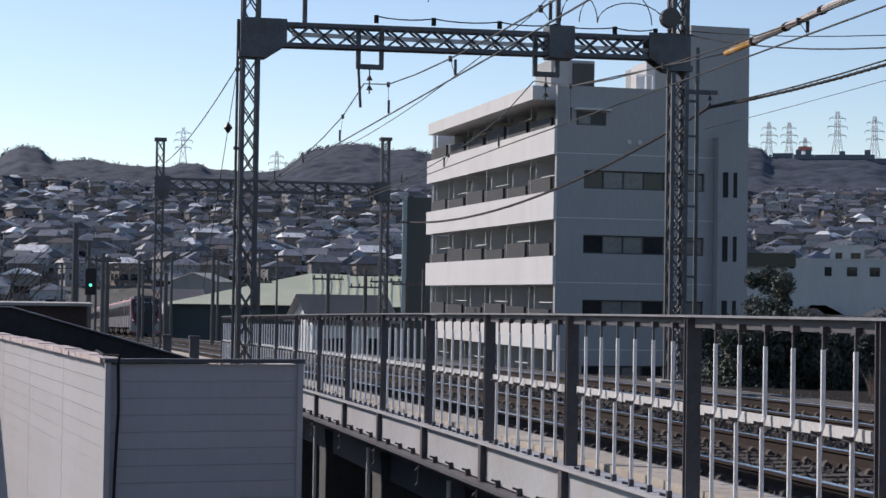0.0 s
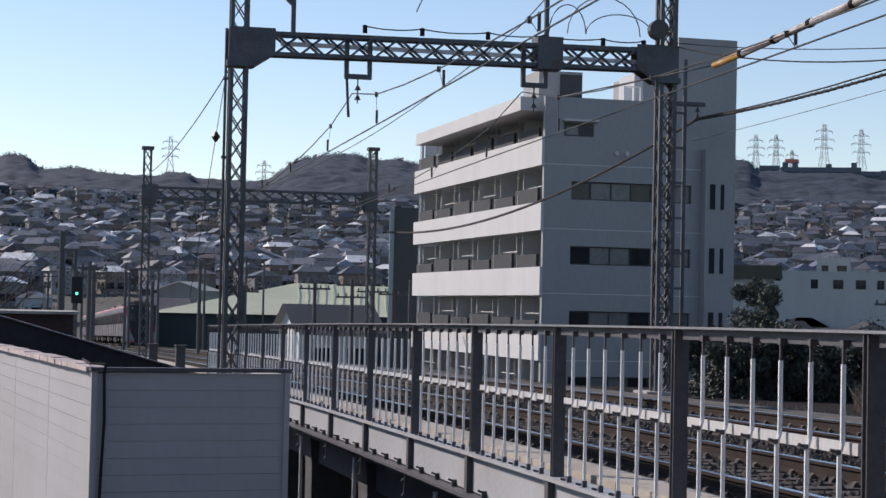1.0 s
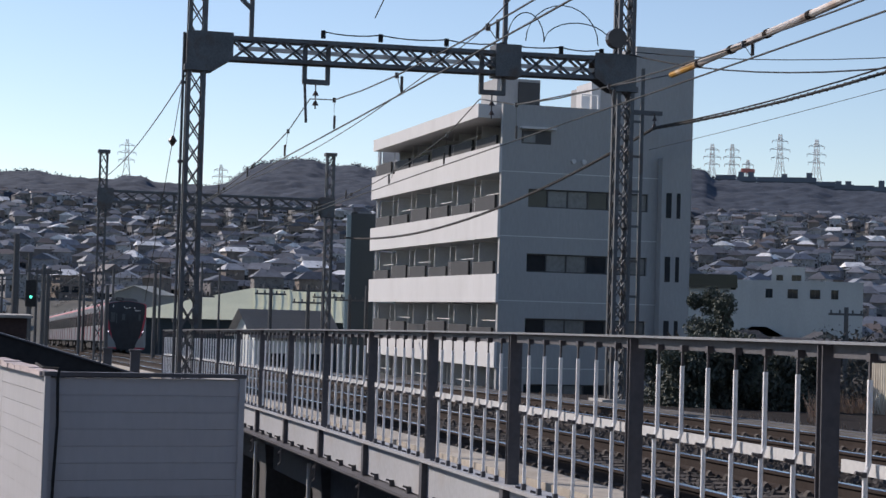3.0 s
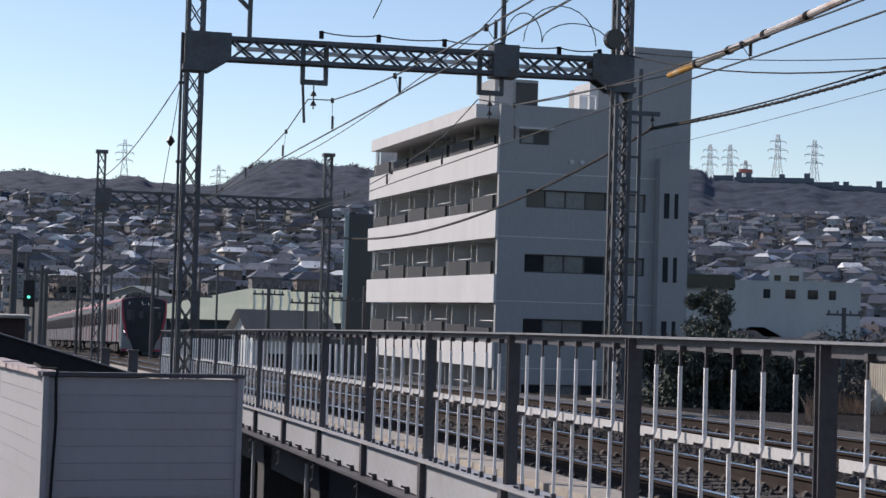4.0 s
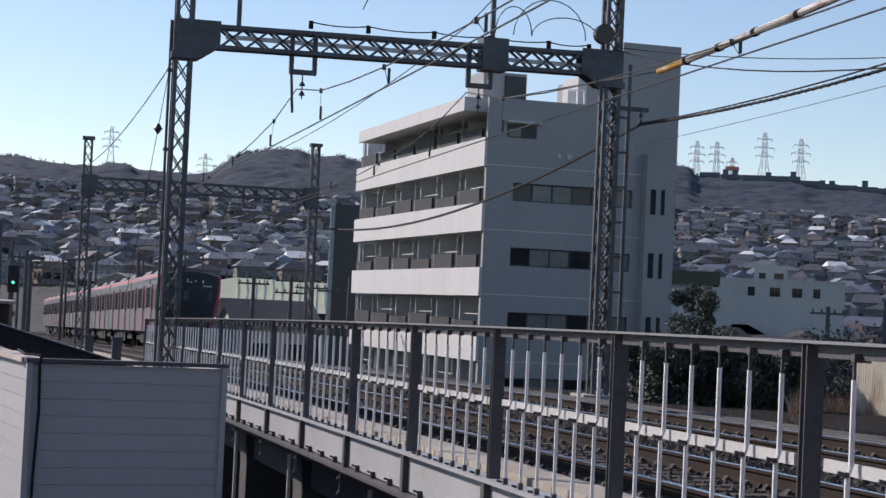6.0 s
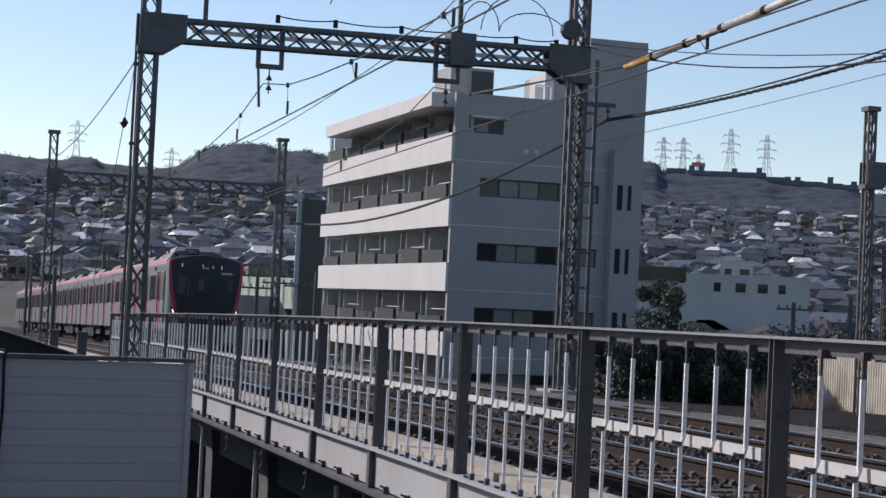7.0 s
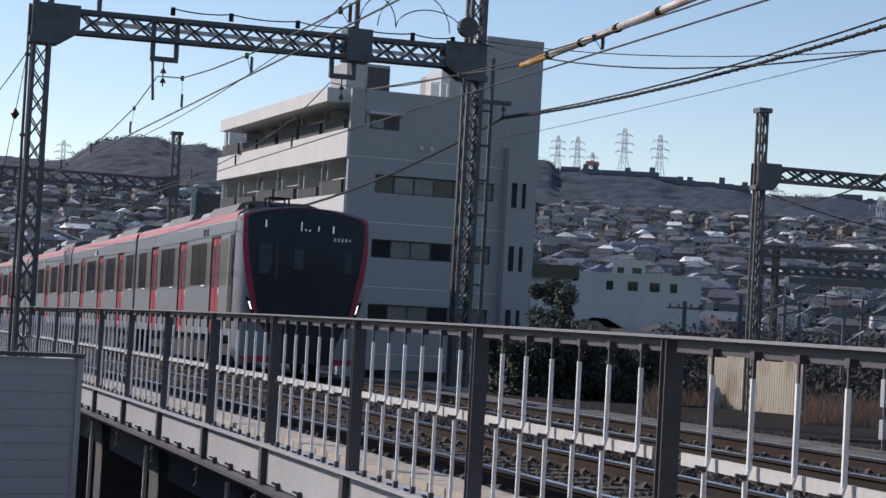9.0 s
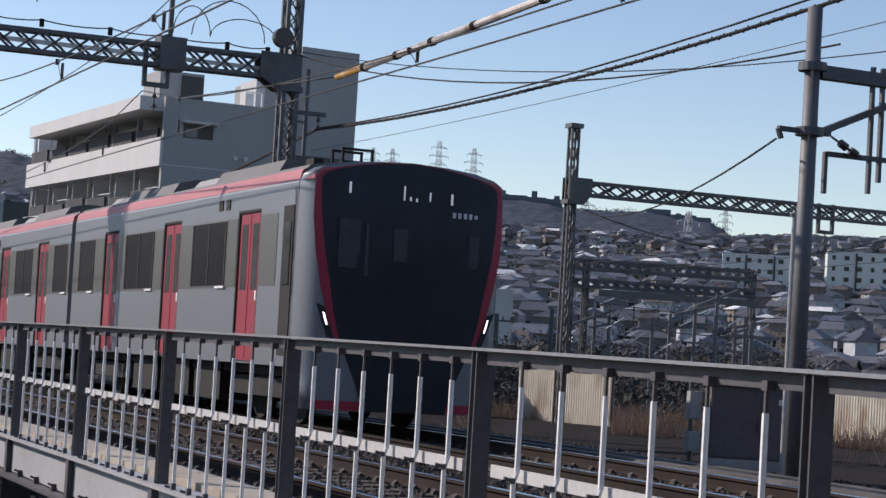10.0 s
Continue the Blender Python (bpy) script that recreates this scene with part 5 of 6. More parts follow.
def build_trackside():
    c = thing("relay_cabinet", 15.4, 22.3, rail_z(22.4) - 0.35, "dark grey steel relay cabinet beside the track", "cabinet", rz=-27)
    bm = bmesh.new()
    box(bm, -0.75, 0.75, -0.4, 0.4, 0.0, 0.14)
    part("plinth", bm, M_CONC, c)
    bm = bmesh.new()
    box(bm, -0.72, 0.72, -0.38, 0.38, 0.14, 1.2)
    part("body", bm, M_CABINET, c)
    for x0, x1 in ((-0.70, -0.005), (0.005, 0.70)):
        bm = bmesh.new()
        box(bm, x0, x1, -0.40, -0.382, 0.17, 1.15)
        dr = part("door", bm, M_CABINET, c)
        bm = bmesh.new()
        box(bm, (x1 - 0.06) if x0 < 0 else (x0 + 0.03), (x1 - 0.03) if x0 < 0 else (x0 + 0.06), -0.425, -0.402, 0.55, 0.72)
        part("handle", bm, M_STEEL, dr)
    bm = bmesh.new()
    box(bm, -0.78, 0.78, -0.45, 0.45, 1.2, 1.25)
    part("rain_hood", bm, M_CABINET, c)
    bm = bmesh.new()
    box(bm, 0.25, 0.48, -0.415, -0.402, 0.95, 1.03)
    part("label_plate", bm, M_BAR, c)
    u = thing("junction_box", 14.45, 22.6, rail_z(22.6) - 0.35, "pale grey junction boxes on a short post", "junction box")
    bm = bmesh.new()
    bar(bm, (0, 0, -0.1), (0, 0, 1.1), 0.06, sides=8)
    part("post", bm, M_GALV, u)
    for z0, z1 in ((0.22, 0.5), (0.68, 1.08)):
        bm = bmesh.new()
        box(bm, -0.1, 0.1, -0.12, -0.02, z0, z1)
        bx = part("box", bm, M_GIRDER, u)
        bm = bmesh.new()
        box(bm, -0.09, 0.09, -0.132, -0.122, z0 + 0.015, z1 - 0.015)
        part("cover", bm, M_BAND, bx)
    # pale corrugated sheets
    for x, yy, n, h in ((23.75, 46.2, 40, 1.75), (31.0, 42.0, 32, 1.6)):
        w = thing("corrugated_fence", x, yy, 4.85, "stained cream corrugated sheet fence in dry grass", "fence", "sheet fences", rz=-73)
        for k in range(n // 8):
            bm = bmesh.new()
            wave = [(k * 0.72 + 0.045 * q, -0.018 * (q % 2)) for q in range(17)]
            prism(bm, wave + [(x, v + 0.012) for x, v in reversed(wave)], "z", 0.0, h + 0.1 * ((k * 5) % 3 - 1))
            part("sheet", bm, M_SHEET, w)
        for k in range(n // 8 + 1):
            bm = bmesh.new()
            bar(bm, (k * 0.72, 0.06, -0.3), (k * 0.72, 0.06, h + 0.1), 0.07)
            part("post", bm, M_STEEL, w)
    # low posts beside the far end of the fence
    for i, (x, s) in enumerate(((3.5, 47.0), (3.1, 52.0))):
        p = thing("stub_post", x, s, 0, "short dark steel post at the end of the fence", "post", "stub posts")
        bm = bmesh.new()
        box(bm, -0.12, 0.12, -0.12, 0.12, 4.5, rail_z(s) + 0.65)
        part("shaft", bm, M_FENCE, p)
        bm = bmesh.new()
        box(bm, -0.15, 0.15, -0.15, 0.15, rail_z(s) + 0.651, rail_z(s) + 0.70)
        part("cap", bm, M_FENCE, p)


M_CABINET = material("cabinet_grey_paint", (0.165, 0.14, 0.135), 0.85, 0.0, 0.15, 1.0, 16, 0.05, spec=0.15)
M_SHEET = material("stained_cream_sheet", (0.62, 0.56, 0.45), 0.6, 0.1, 0.15, 1.2, 12, 0.1, 0.8, (0.28, 0.17, 0.10), stretch=(1, 1, 0.3))
build_trackside()


# ---- vegetation ----
def leaf_cloud(rng, blobs, per, size, mat, name):
    """Many small leaf cards gathered in clumps."""
    verts, faces = [], []
    for (cx, cy, cz, r) in blobs:
        for _ in range(per):
            v = Vector((rng.gauss(0, 1), rng.gauss(0, 1), rng.gauss(0, 0.9))).normalized() * r * (0.45 + 0.6 * rng.random())
            c = Vector((cx, cy, cz)) + v
            a = Vector((rng.uniform(-1, 1), rng.uniform(-1, 1), rng.uniform(-1, 1))).normalized() * size * rng.uniform(0.6, 1.4)
            b = a.cross(Vector((rng.uniform(-1, 1), rng.uniform(-1, 1), rng.uniform(-1, 1)))).normalized() * size * 0.55
            k = len(verts)
            verts += [c - a, c + b, c + a, c - b]
            faces.append((k, k + 1, k + 2, k + 3))
    me = bpy.data.meshes.new(name)
    me.from_pydata(verts, [], faces)
    me.materials.append(mat)
    return me


def limbs(bm, rng, p, way, length, r, depth):
    q = p + way * length
    bar(bm, p, q, 2 * r, sides=6, w2=1.2 * r)
    if depth:
        for _ in range(rng.choice((2, 3, 3))):
            w = (way + Vector((rng.uniform(-.8, .8), rng.uniform(-.8, .8), rng.uniform(-.2, .7)))).normalized()
            limbs(bm, rng, p.lerp(q, rng.uniform(0.55, 1.0)), w, length * rng.uniform(0.55, 0.8), r * 0.6, depth - 1)


def evergreen(x, y, z, h, w, seed, label):
    rng = random.Random(seed)
    t = thing("tree", x, y, z, label, "tree", "evergreen trees")
    bm = bmesh.new()
    limbs(bm, rng, Vector((0, 0, 0)), Vector((0.03, 0, 1)).normalized(), h * 0.5, 0.14, 2)
    part("trunk", bm, M_BARK, t)
    blobs = [(rng.uniform(-w, w) * 0.5, rng.uniform(-w, w) * 0.5, h * rng.uniform(0.28, 1.0), w * rng.uniform(0.12, 0.30)) for _ in range(24)]
    cr = new("crown", leaf_cloud(rng, blobs, 620, 0.06, M_LEAF, "crown"))
    cr.parent = t


def bare_tree(x, y, z, h, seed, label):
    rng = random.Random(seed)
    t = thing("bare_tree", x, y, z, label, "tree", "bare trees")
    bm = bmesh.new()
    limbs(bm, rng, Vector((0, 0, 0)), Vector((0.05, 0, 1)).normalized(), h * 0.42, 0.13, 5)
    part("trunk", bm, M_BARK, t)


evergreen(26.6, 65.0, 2.3, 6.5, 1.75, 3, "dense dark evergreen tree beside the apartment block")
evergreen(28.5, 63.5, 2.4, 3.4, 2.0, 5, "dense dark evergreen tree beside the apartment block")
for i, (x, y, h, w) in enumerate(((18.6, 46.8, 2.2, 1.7), (19.8, 47.2, 2.5, 1.9), (21.0, 46.8, 2.3, 1.8), (22.0, 47.8, 2.0, 1.6), (19.2, 48.6, 2.6, 2.0), (20.6, 49.2, 2.6, 2.0))):
    evergreen(x, y, 4.4, h, w, 20 + i, "dark bushy shrub behind the tracks")
bare_tree(-2.8, 58.0, 0.5, 10.0, 31, "bare winter tree with thin tangled branches")
bare_tree(-2.4, 66.0, 0.5, 8.0, 32, "bare winter tree with thin tangled branches")
bare_tree(-4.2, 50.0, 0.5, 9.0, 33, "bare winter tree with thin tangled branches")


def dry_grass():
    rng = random.Random(14)
    verts, faces = [], []
    for _ in range(30000):
        d = rng.random()
        x, y = rng.uniform(15.2, 40.0), rng.uniform(27.0, 48.0)
        be = math.degrees(math.atan2(x, y))
        if be < 25.3 or noise.noise((x * 0.22, y * 0.22, 5.0)) < -0.05 or x < 15.5 + (48 - y) * 0.1 or (25.9 < be < 30.2 and y < 44.3):
            continue
        z = rail_z(y) - 0.45 - 0.018 * (x - 15)
        h = rng.uniform(0.3, 1.0) * (0.75 + 0.6 * noise.noise((x * 0.7, y * 0.7, 1.0)))
        h *= 0.3 if x < 19 else 1.0
        w = rng.uniform(0.008, 0.022)
        lx, ly = rng.uniform(-0.6, 0.6) * h, rng.uniform(-0.6, 0.6) * h
        k = len(verts)
        verts += [(x - w, y, z), (x + w, y + 0.02, z), (x + lx, y + ly, z + h)]
        faces.append((k, k + 1, k + 2))
    for _ in range(500):
        y = rng.uniform(24, 60)
        x = 12.5 + rng.uniform(0, 1.6)
        z = rail_z(y) - 0.25
        h = rng.uniform(0.05, 0.18)
        k = len(verts)
        verts += [(x - 0.012, y, z), (x + 0.012, y, z), (x + rng.uniform(-.1, .1), y, z + h)]
        faces.append((k, k + 1, k + 2))
    me = bpy.data.meshes.new("dry_grass")
    me.from_pydata(verts, [], faces)
    me.materials.append(M_DRY)
    tagged(new("dry_grass", me), "tall dry brown winter grass beside the tracks", "grass", kind="stuff")


dry_grass()

# ---- houses ----
M_HWALL = material("house_wall", (0.20, 0.20, 0.195), 0.85, 0, 0.15, 0.8, 10, 0.1, random_tone=0.45)
M_HROOF = material("house_roof", (0.095, 0.096, 0.105), 0.7, 0, 0.2, 1.2, 8, 0.1, random_tone=0.6)
M_WHITE = material("white_render", (0.56, 0.58, 0.56), 0.85, 0, 0.08, 0.5, 10, 0.1, 0.3, (0.5, 0.5, 0.5), stretch=(1, 1, 0.3))
# Darker copy of the white render, for white walls that get less light.
M_PALE = material("shaded_white_render", (0.40, 0.415, 0.41), 0.85, 0, 0.1, 0.4, 8, 0.1, 0.4, (0.32, 0.32, 0.32), stretch=(1, 1, 0.3))
M_DKROOF = material("dark_green_roof", (0.032, 0.042, 0.038), 0.95, 0.0, 0.15, 0.8, 8, 0.05, spec=0.05)
M_SHEETROOF = material("brown_grey_tile_roof", (0.19, 0.155, 0.13), 0.6, 0, 0.15, 0.8, 8, 0.1, random_tone=0.3)


def simple_house(x, y, z, w, d, h, roof_h, rz, wall, roof, label, hip=False, name="house", group=""):
    t = thing(name, x, y, z, label, "house", group, rz=rz)
    bm = bmesh.new()
    if hip:
        box(bm, -w / 2, w / 2, -d / 2, d / 2, -3.0, h)
    else:
        prism(bm, [(-d / 2, -3.0), (d / 2, -3.0), (d / 2, h), (0, h + roof_h), (-d / 2, h)], "x", -w / 2, w / 2)
    part("wall", bm, wall, t)
    bm = bmesh.new()
    o = 0.4
    k = roof_h / (d / 2)
    r = 0.3 * w if hip else -o
    vs = [bm.verts.new(v) for v in ((-w / 2 - o, -d / 2 - o, h - k * o + 0.06), (w / 2 + o, -d / 2 - o, h - k * o + 0.06), (w / 2 + o, d / 2 + o, h - k * o + 0.06), (-w / 2 - o, d / 2 + o, h - k * o + 0.06), (-w / 2 + r, 0, h + roof_h + 0.06), (w / 2 - r, 0, h + roof_h + 0.06))]
    for f in ((0, 1, 5, 4), (2, 3, 4, 5), (1, 2, 5), (3, 0, 4)):
        if not hip and len(f) == 3:
            continue
        bm.faces.new([vs[i] for i in f])
    bmesh.ops.solidify(bm, geom=bm.faces[:], thickness=0.14)
    part("roof", bm, roof, t)
    n = max(2, int(w / 2.6))
    for lev in range(max(1, int(h / 2.7))):
        for i in range(n):
            bm = bmesh.new()
            xx = -w / 2 + w * (i + 0.5) / n
            box(bm, xx - 0.6, xx + 0.6, -d / 2 - 0.04, -d / 2 + 0.02, 0.9 + 2.75 * lev, 2.0 + 2.75 * lev)
            part("window", bm, M_GLASS, t)
    return t


def flat_block(x, y, z, w, d, storeys, rz, label, n=None, name="apartment_house", wall=None, spots=(), low=0):
    t = thing(name, x, y, z, label, "building", rz=rz)
    h = 2.9 * storeys
    bm = bmesh.new()
    box(bm, -w / 2, w / 2, -d / 2, d / 2, -4.0, h)
    part("wall", bm, wall or M_WHITE, t)
    bm = bmesh.new()
    box(bm, -w / 2 - 0.08, w / 2 + 0.08, -d / 2 - 0.08, d / 2 + 0.08, h, h + 0.25)
    part("parapet", bm, wall or M_WHITE, t)
    n = n or max(2, int(w / 3))
    spots = spots or [(i + 0.5) / n for i in range(n)]
    for lev in range(low, storeys):
        for i, k in enumerate(spots):
            xx = -w / 2 + w * k
            ww = 0.6 if i % 3 else 0.4
            bm = bmesh.new()
            box(bm, xx - ww - 0.06, xx + ww + 0.06, -d / 2 - 0.05, -d / 2 - 0.01, 0.85 + 2.9 * lev, 2.05 + 2.9 * lev)
            win = part("window", bm, M_FRAME, t)
            bm = bmesh.new()
            box(bm, xx - ww, xx - 0.03, -d / 2 - 0.07, -d / 2 - 0.052, 0.9 + 2.9 * lev, 2.0 + 2.9 * lev)
            box(bm, xx + 0.03, xx + ww, -d / 2 - 0.07, -d / 2 - 0.052, 0.9 + 2.9 * lev, 2.0 + 2.9 * lev)
            part("pane", bm, M_GLASS, win)
    for xx in () if low else (-w * 0.18, w * 0.2):
        bm = bmesh.new()
        box(bm, xx - 0.25, xx + 0.25, -d / 2 - 0.3, -d / 2 - 0.01, -3.0, h - 0.1)
        part("pilaster", bm, M_FRAME, t)
    return t


# named houses beyond the line
simple_house(40.75, 103.7, 2.68, 5.4, 5.0, 6.95, 0.75, -22, M_WHITE, M_DKROOF, "white rendered house with a dark green roof")
flat_block(103.5, 224.3, 4.3, 18.0, 10.0, 3, -25, "white flat-roofed three-storey apartment house", wall=M_PALE, spots=(0.33, 0.50, 0.66, 0.80), low=2)
flat_block(108.6, 237.0, 6.6, 4.6, 5.0, 3, -25, "white flat-roofed annex with few windows", 2, wall=M_PALE, low=2)
for i, (x, y, z, rz, rf) in enumerate(((36.5, 88, 2.6, 20, M_SHEETROOF), (41.0, 87, 2.2, -50, M_HROOF), (46.0, 86, 2.4, 12, M_SHEETROOF), (39.0, 80, 1.6, 66, M_HROOF), (44.0, 78.5, 1.8, -30, M_SHEETROOF), (50.5, 84, 2.2, 40, M_HROOF), (53.0, 78, 2.0, -10, M_SHEETROOF))):
    simple_house(x * 1.55, y * 1.55, z - 0.2, 5.2, 4.6, 2.9, 1.5, rz, M_HWALL, rf, "small house with a weathered tiled roof", hip=i % 2 == 0, group="small houses below the line")
# green-roofed warehouse, grey cottage and teal building past the line
wh = thing("warehouse", 23.2, 181.0, 0, "long warehouse with a pale green metal roof and dark green wall", "warehouse", rz=-8)
bm = bmesh.new()
box(bm, -11.6, 11.6, -8.0, 8.0, 0, 6.4)
part("wall", bm, M_TEAL, wh)
bm = bmesh.new()
rv = [bm.verts.new(v) for v in ((-12.4, -8.8, 6.42), (12.4, -8.8, 6.42), (12.4, 8.8, 6.42), (-12.4, 8.8, 6.42), (1.6, 0, 9.6), (12.4, 0, 9.4))]
for f in ((0, 1, 5, 4), (2, 3, 4, 5), (1, 2, 5), (3, 0, 4), (0, 3, 2, 1)):
    bm.faces.new([rv[i] for i in f])
part("roof", bm, M_GREENROOF, wh)
for i in range(12):
    bm = bmesh.new()
    bar(bm, (1.9 + 0.85 * i, -8.7, 6.47), (1.9 + 0.85 * i, -0.1, 9.58), 0.06)
    part("roof_seam", bm, M_GREENROOF, wh)
simple_house(15.9, 205.0, 3.6, 4.2, 5.6, 5.2, 0.9, 60, M_HWALL, M_WHITE, "house with a bright sunlit pale roof")
simple_house(14.8, 95.0, 0.5, 4.3, 3.6, 5.75, 1.2, 10, M_WHITE, M_WALL, "small pale grey cottage with a grey gable roof", name="cottage")
simple_house(12.6, 190.0, 1.0, 4.0, 5.0, 5.2, 1.6, 10, M_WHITE, M_PINK, "small house with a pinkish roof beside the line")
tb = thing("teal_building", 20.85, 110.0, 0, "dark teal clad office building with a paler side strip", "building", rz=-10.6)
bm = bmesh.new()
box(bm, 0.28, 1.75, 0, 9, 0, 13.6)
part("dark_wall", bm, M_TEAL, tb)
bm = bmesh.new()
box(bm, 0.0, 0.279, 0.05, 9, 0, 13.5)
part("edge_strip", bm, M_TEAL2, tb)
bm = bmesh.new()
box(bm, 1.751, 4.2, 0.2, 9, 0, 11.2)
part("pale_wall", bm, M_TEAL2, tb)
# mid-rise blocks on the rise beyond the switchyard
for i, (x, y, s, w) in enumerate(((286, 416, 3, 20), (310, 398, 4, 24), (336, 384, 3, 22))):
    flat_block(x, y, ground_z(x, y) + 1.5, w, 10, s, -33, "grey-white mid-rise housing block on the slope", 7, wall=M_WHITE)


def town():
    """The hillside town: the nearest houses are things, the rest one joined sheet of roofs, walls and windows."""
    rng = random.Random(77)
    near, far = [], []
    d = 150.0
    while d < 900:
        step = 8.0 + d * 0.0055
        be = -8.0
        while be < 44:
            be += math.degrees((6.9 + d * 0.0022) / d) * rng.uniform(0.85, 1.5)
            dd = d + rng.uniform(-4, 4)
            x, y = dd * math.sin(radians(be)), dd * math.cos(radians(be))
            if abs(x - 8) < 9 and y < 330 or (x < 32 and x > 4 and y < 170) or rng.random() < 0.05:
                continue
            if noise.noise((x / 70, y / 70, 9.0)) > 0.42:
                continue
            (near if dd < 250 and len(near) < 230 else far).append((x, y, ground_z(x, y), rng.uniform(3.8, 6.6), rng.uniform(3.4, 5.2), rng.choice((2.3, 3.6, 4.2, 4.6)), rng.uniform(0.8, 1.5), rng.choice((0, 90)) + rng.uniform(-25, 25) - be, rng.random()))
        d += step
    labels = ("two-storey house with a grey tiled roof", "two-storey house with a dark hipped roof", "low house with a pale roof", "two-storey house with a metal gable roof")
    kinds = []
    for k in range(4):
        kinds.append(simple_house(0, 0, 0, (5.4, 4.8, 6.0, 4.4)[k], (4.2, 4.4, 3.8, 3.8)[k], (4.2, 4.4, 2.6, 4.1)[k], (1.1, 1.0, 1.0, 1.2)[k], 0, M_HWALL, M_HROOF, labels[k], hip=k % 2 == 1, group="houses of the hillside town"))
    used = set()
    for i, h in enumerate(near):
        m = pose(h[0], h[1], h[2], 0, 0, h[7])
        k = i % 4
        if k not in used:
            used.add(k)
            kinds[k].matrix_basis = m
        else:
            copy_thing(kinds[k], m)
    wv, wf, rv, rf, gv, gf = [], [], [], [], [], []
    for (x, y, z, w, dp, h, rh, rz, q) in far:
        m = pose(x, y, z, 0, 0, rz)
        k = len(wv)
        for p in ((-w / 2, -dp / 2, -3), (w / 2, -dp / 2, -3), (w / 2, dp / 2, -3), (-w / 2, dp / 2, -3), (-w / 2, -dp / 2, h), (w / 2, -dp / 2, h), (w / 2, dp / 2, h), (-w / 2, dp / 2, h)):
            wv.append(m @ Vector(p))
        wf += [(k, k + 1, k + 5, k + 4), (k + 1, k + 2, k + 6, k + 5), (k + 2, k + 3, k + 7, k + 6), (k + 3, k, k + 4, k + 7)]
        k = len(rv)
        r = 0.28 * w if q < 0.55 else 0.0
        o = 0.45
        for p in ((-w / 2 - o, -dp / 2 - o, h - 0.1), (w / 2 + o, -dp / 2 - o, h - 0.1), (w / 2 + o, dp / 2 + o, h - 0.1), (-w / 2 - o, dp / 2 + o, h - 0.1), (-w / 2 + r, 0, h + rh), (w / 2 - r, 0, h + rh)):
            rv.append(m @ Vector(p))
        rf += [(k, k + 1, k + 5, k + 4), (k + 2, k + 3, k + 4, k + 5), (k + 1, k + 2, k + 5), (k + 3, k, k + 4)]
        for sx, sy, ax in ((0, -dp / 2 - 0.05, 0), (-w / 2 - 0.05, 0, 1), (w / 2 + 0.05, 0, 1), (0, dp / 2 + 0.05, 0)):
            for u in (-0.27, 0.22):
                for lev in ((1.0, 2.1), (3.7, 4.8)):
                    if lev[1] > h:
                        continue
                    k = len(gv)
                    span = (w if ax == 0 else dp)
                    a, b = u * span - 0.75, u * span + 0.75
                    pts = [(a, sy, lev[0]), (b, sy, lev[0]), (b, sy, lev[1]), (a, sy, lev[1])] if ax == 0 else [(sx, a, lev[0]), (sx, b, lev[0]), (sx, b, lev[1]), (sx, a, lev[1])]
                    gv += [m @ Vector(p) for p in pts]
                    gf.append((k, k + 1, k + 2, k + 3))
    base = thing("hillside_town", 0, 0, 0, "dense hillside of low houses, roofs hazed blue-grey, some whitened as sun glints", "town", kind="stuff")
    for nm, v, f, mat in (("town_walls", wv, wf, M_TWALL), ("town_roofs", rv, rf, M_TROOF), ("town_windows", gv, gf, M_GLASS)):
        me = bpy.data.meshes.new(nm)
        me.from_pydata(v, [], f)
        me.materials.append(mat)
        o = new(nm, me)
        o.parent = base
        tagged(o, kind="stuff")


# Town wall, tree and roof tones are lifted towards blue for distance haze.
M_TWALL = island_material("town_wall", [(0.288, 0.289, 0.293), (0.192, 0.184, 0.176), (0.408, 0.418, 0.436), (0.156, 0.148, 0.150), (0.240, 0.246, 0.273), (0.192, 0.160, 0.137)], 0.85)
M_TOWNTREE = island_material("town_tree", [(0.08, 0.088, 0.09), (0.105, 0.105, 0.105), (0.068, 0.078, 0.078), (0.12, 0.112, 0.108)], 0.95)
M_SCRUB = island_material("dark_scrub", [(0.04, 0.043, 0.04), (0.055, 0.052, 0.045), (0.032, 0.037, 0.033), (0.07, 0.062, 0.055)], 0.95)
# Distance haze is mixed into this blue canopy colour.
M_CANOPY = material("hazed_winter_canopy", (0.030, 0.042, 0.063), 0.95, 0, 0.4, 0.12, 0.45, 0.0)
# The near-white entry paints sun glints onto one roof in eleven.
M_TROOF = island_material("town_roof", [(0.081, 0.086, 0.102), (0.115, 0.122, 0.141), (0.063, 0.066, 0.077), (0.161, 0.168, 0.192), (0.098, 0.078, 0.070), (0.230, 0.240, 0.262), (0.092, 0.108, 0.141), (0.700, 0.690, 0.680), (0.115, 0.120, 0.134), (0.075, 0.080, 0.096), (0.098, 0.102, 0.109)], 0.55)
town()


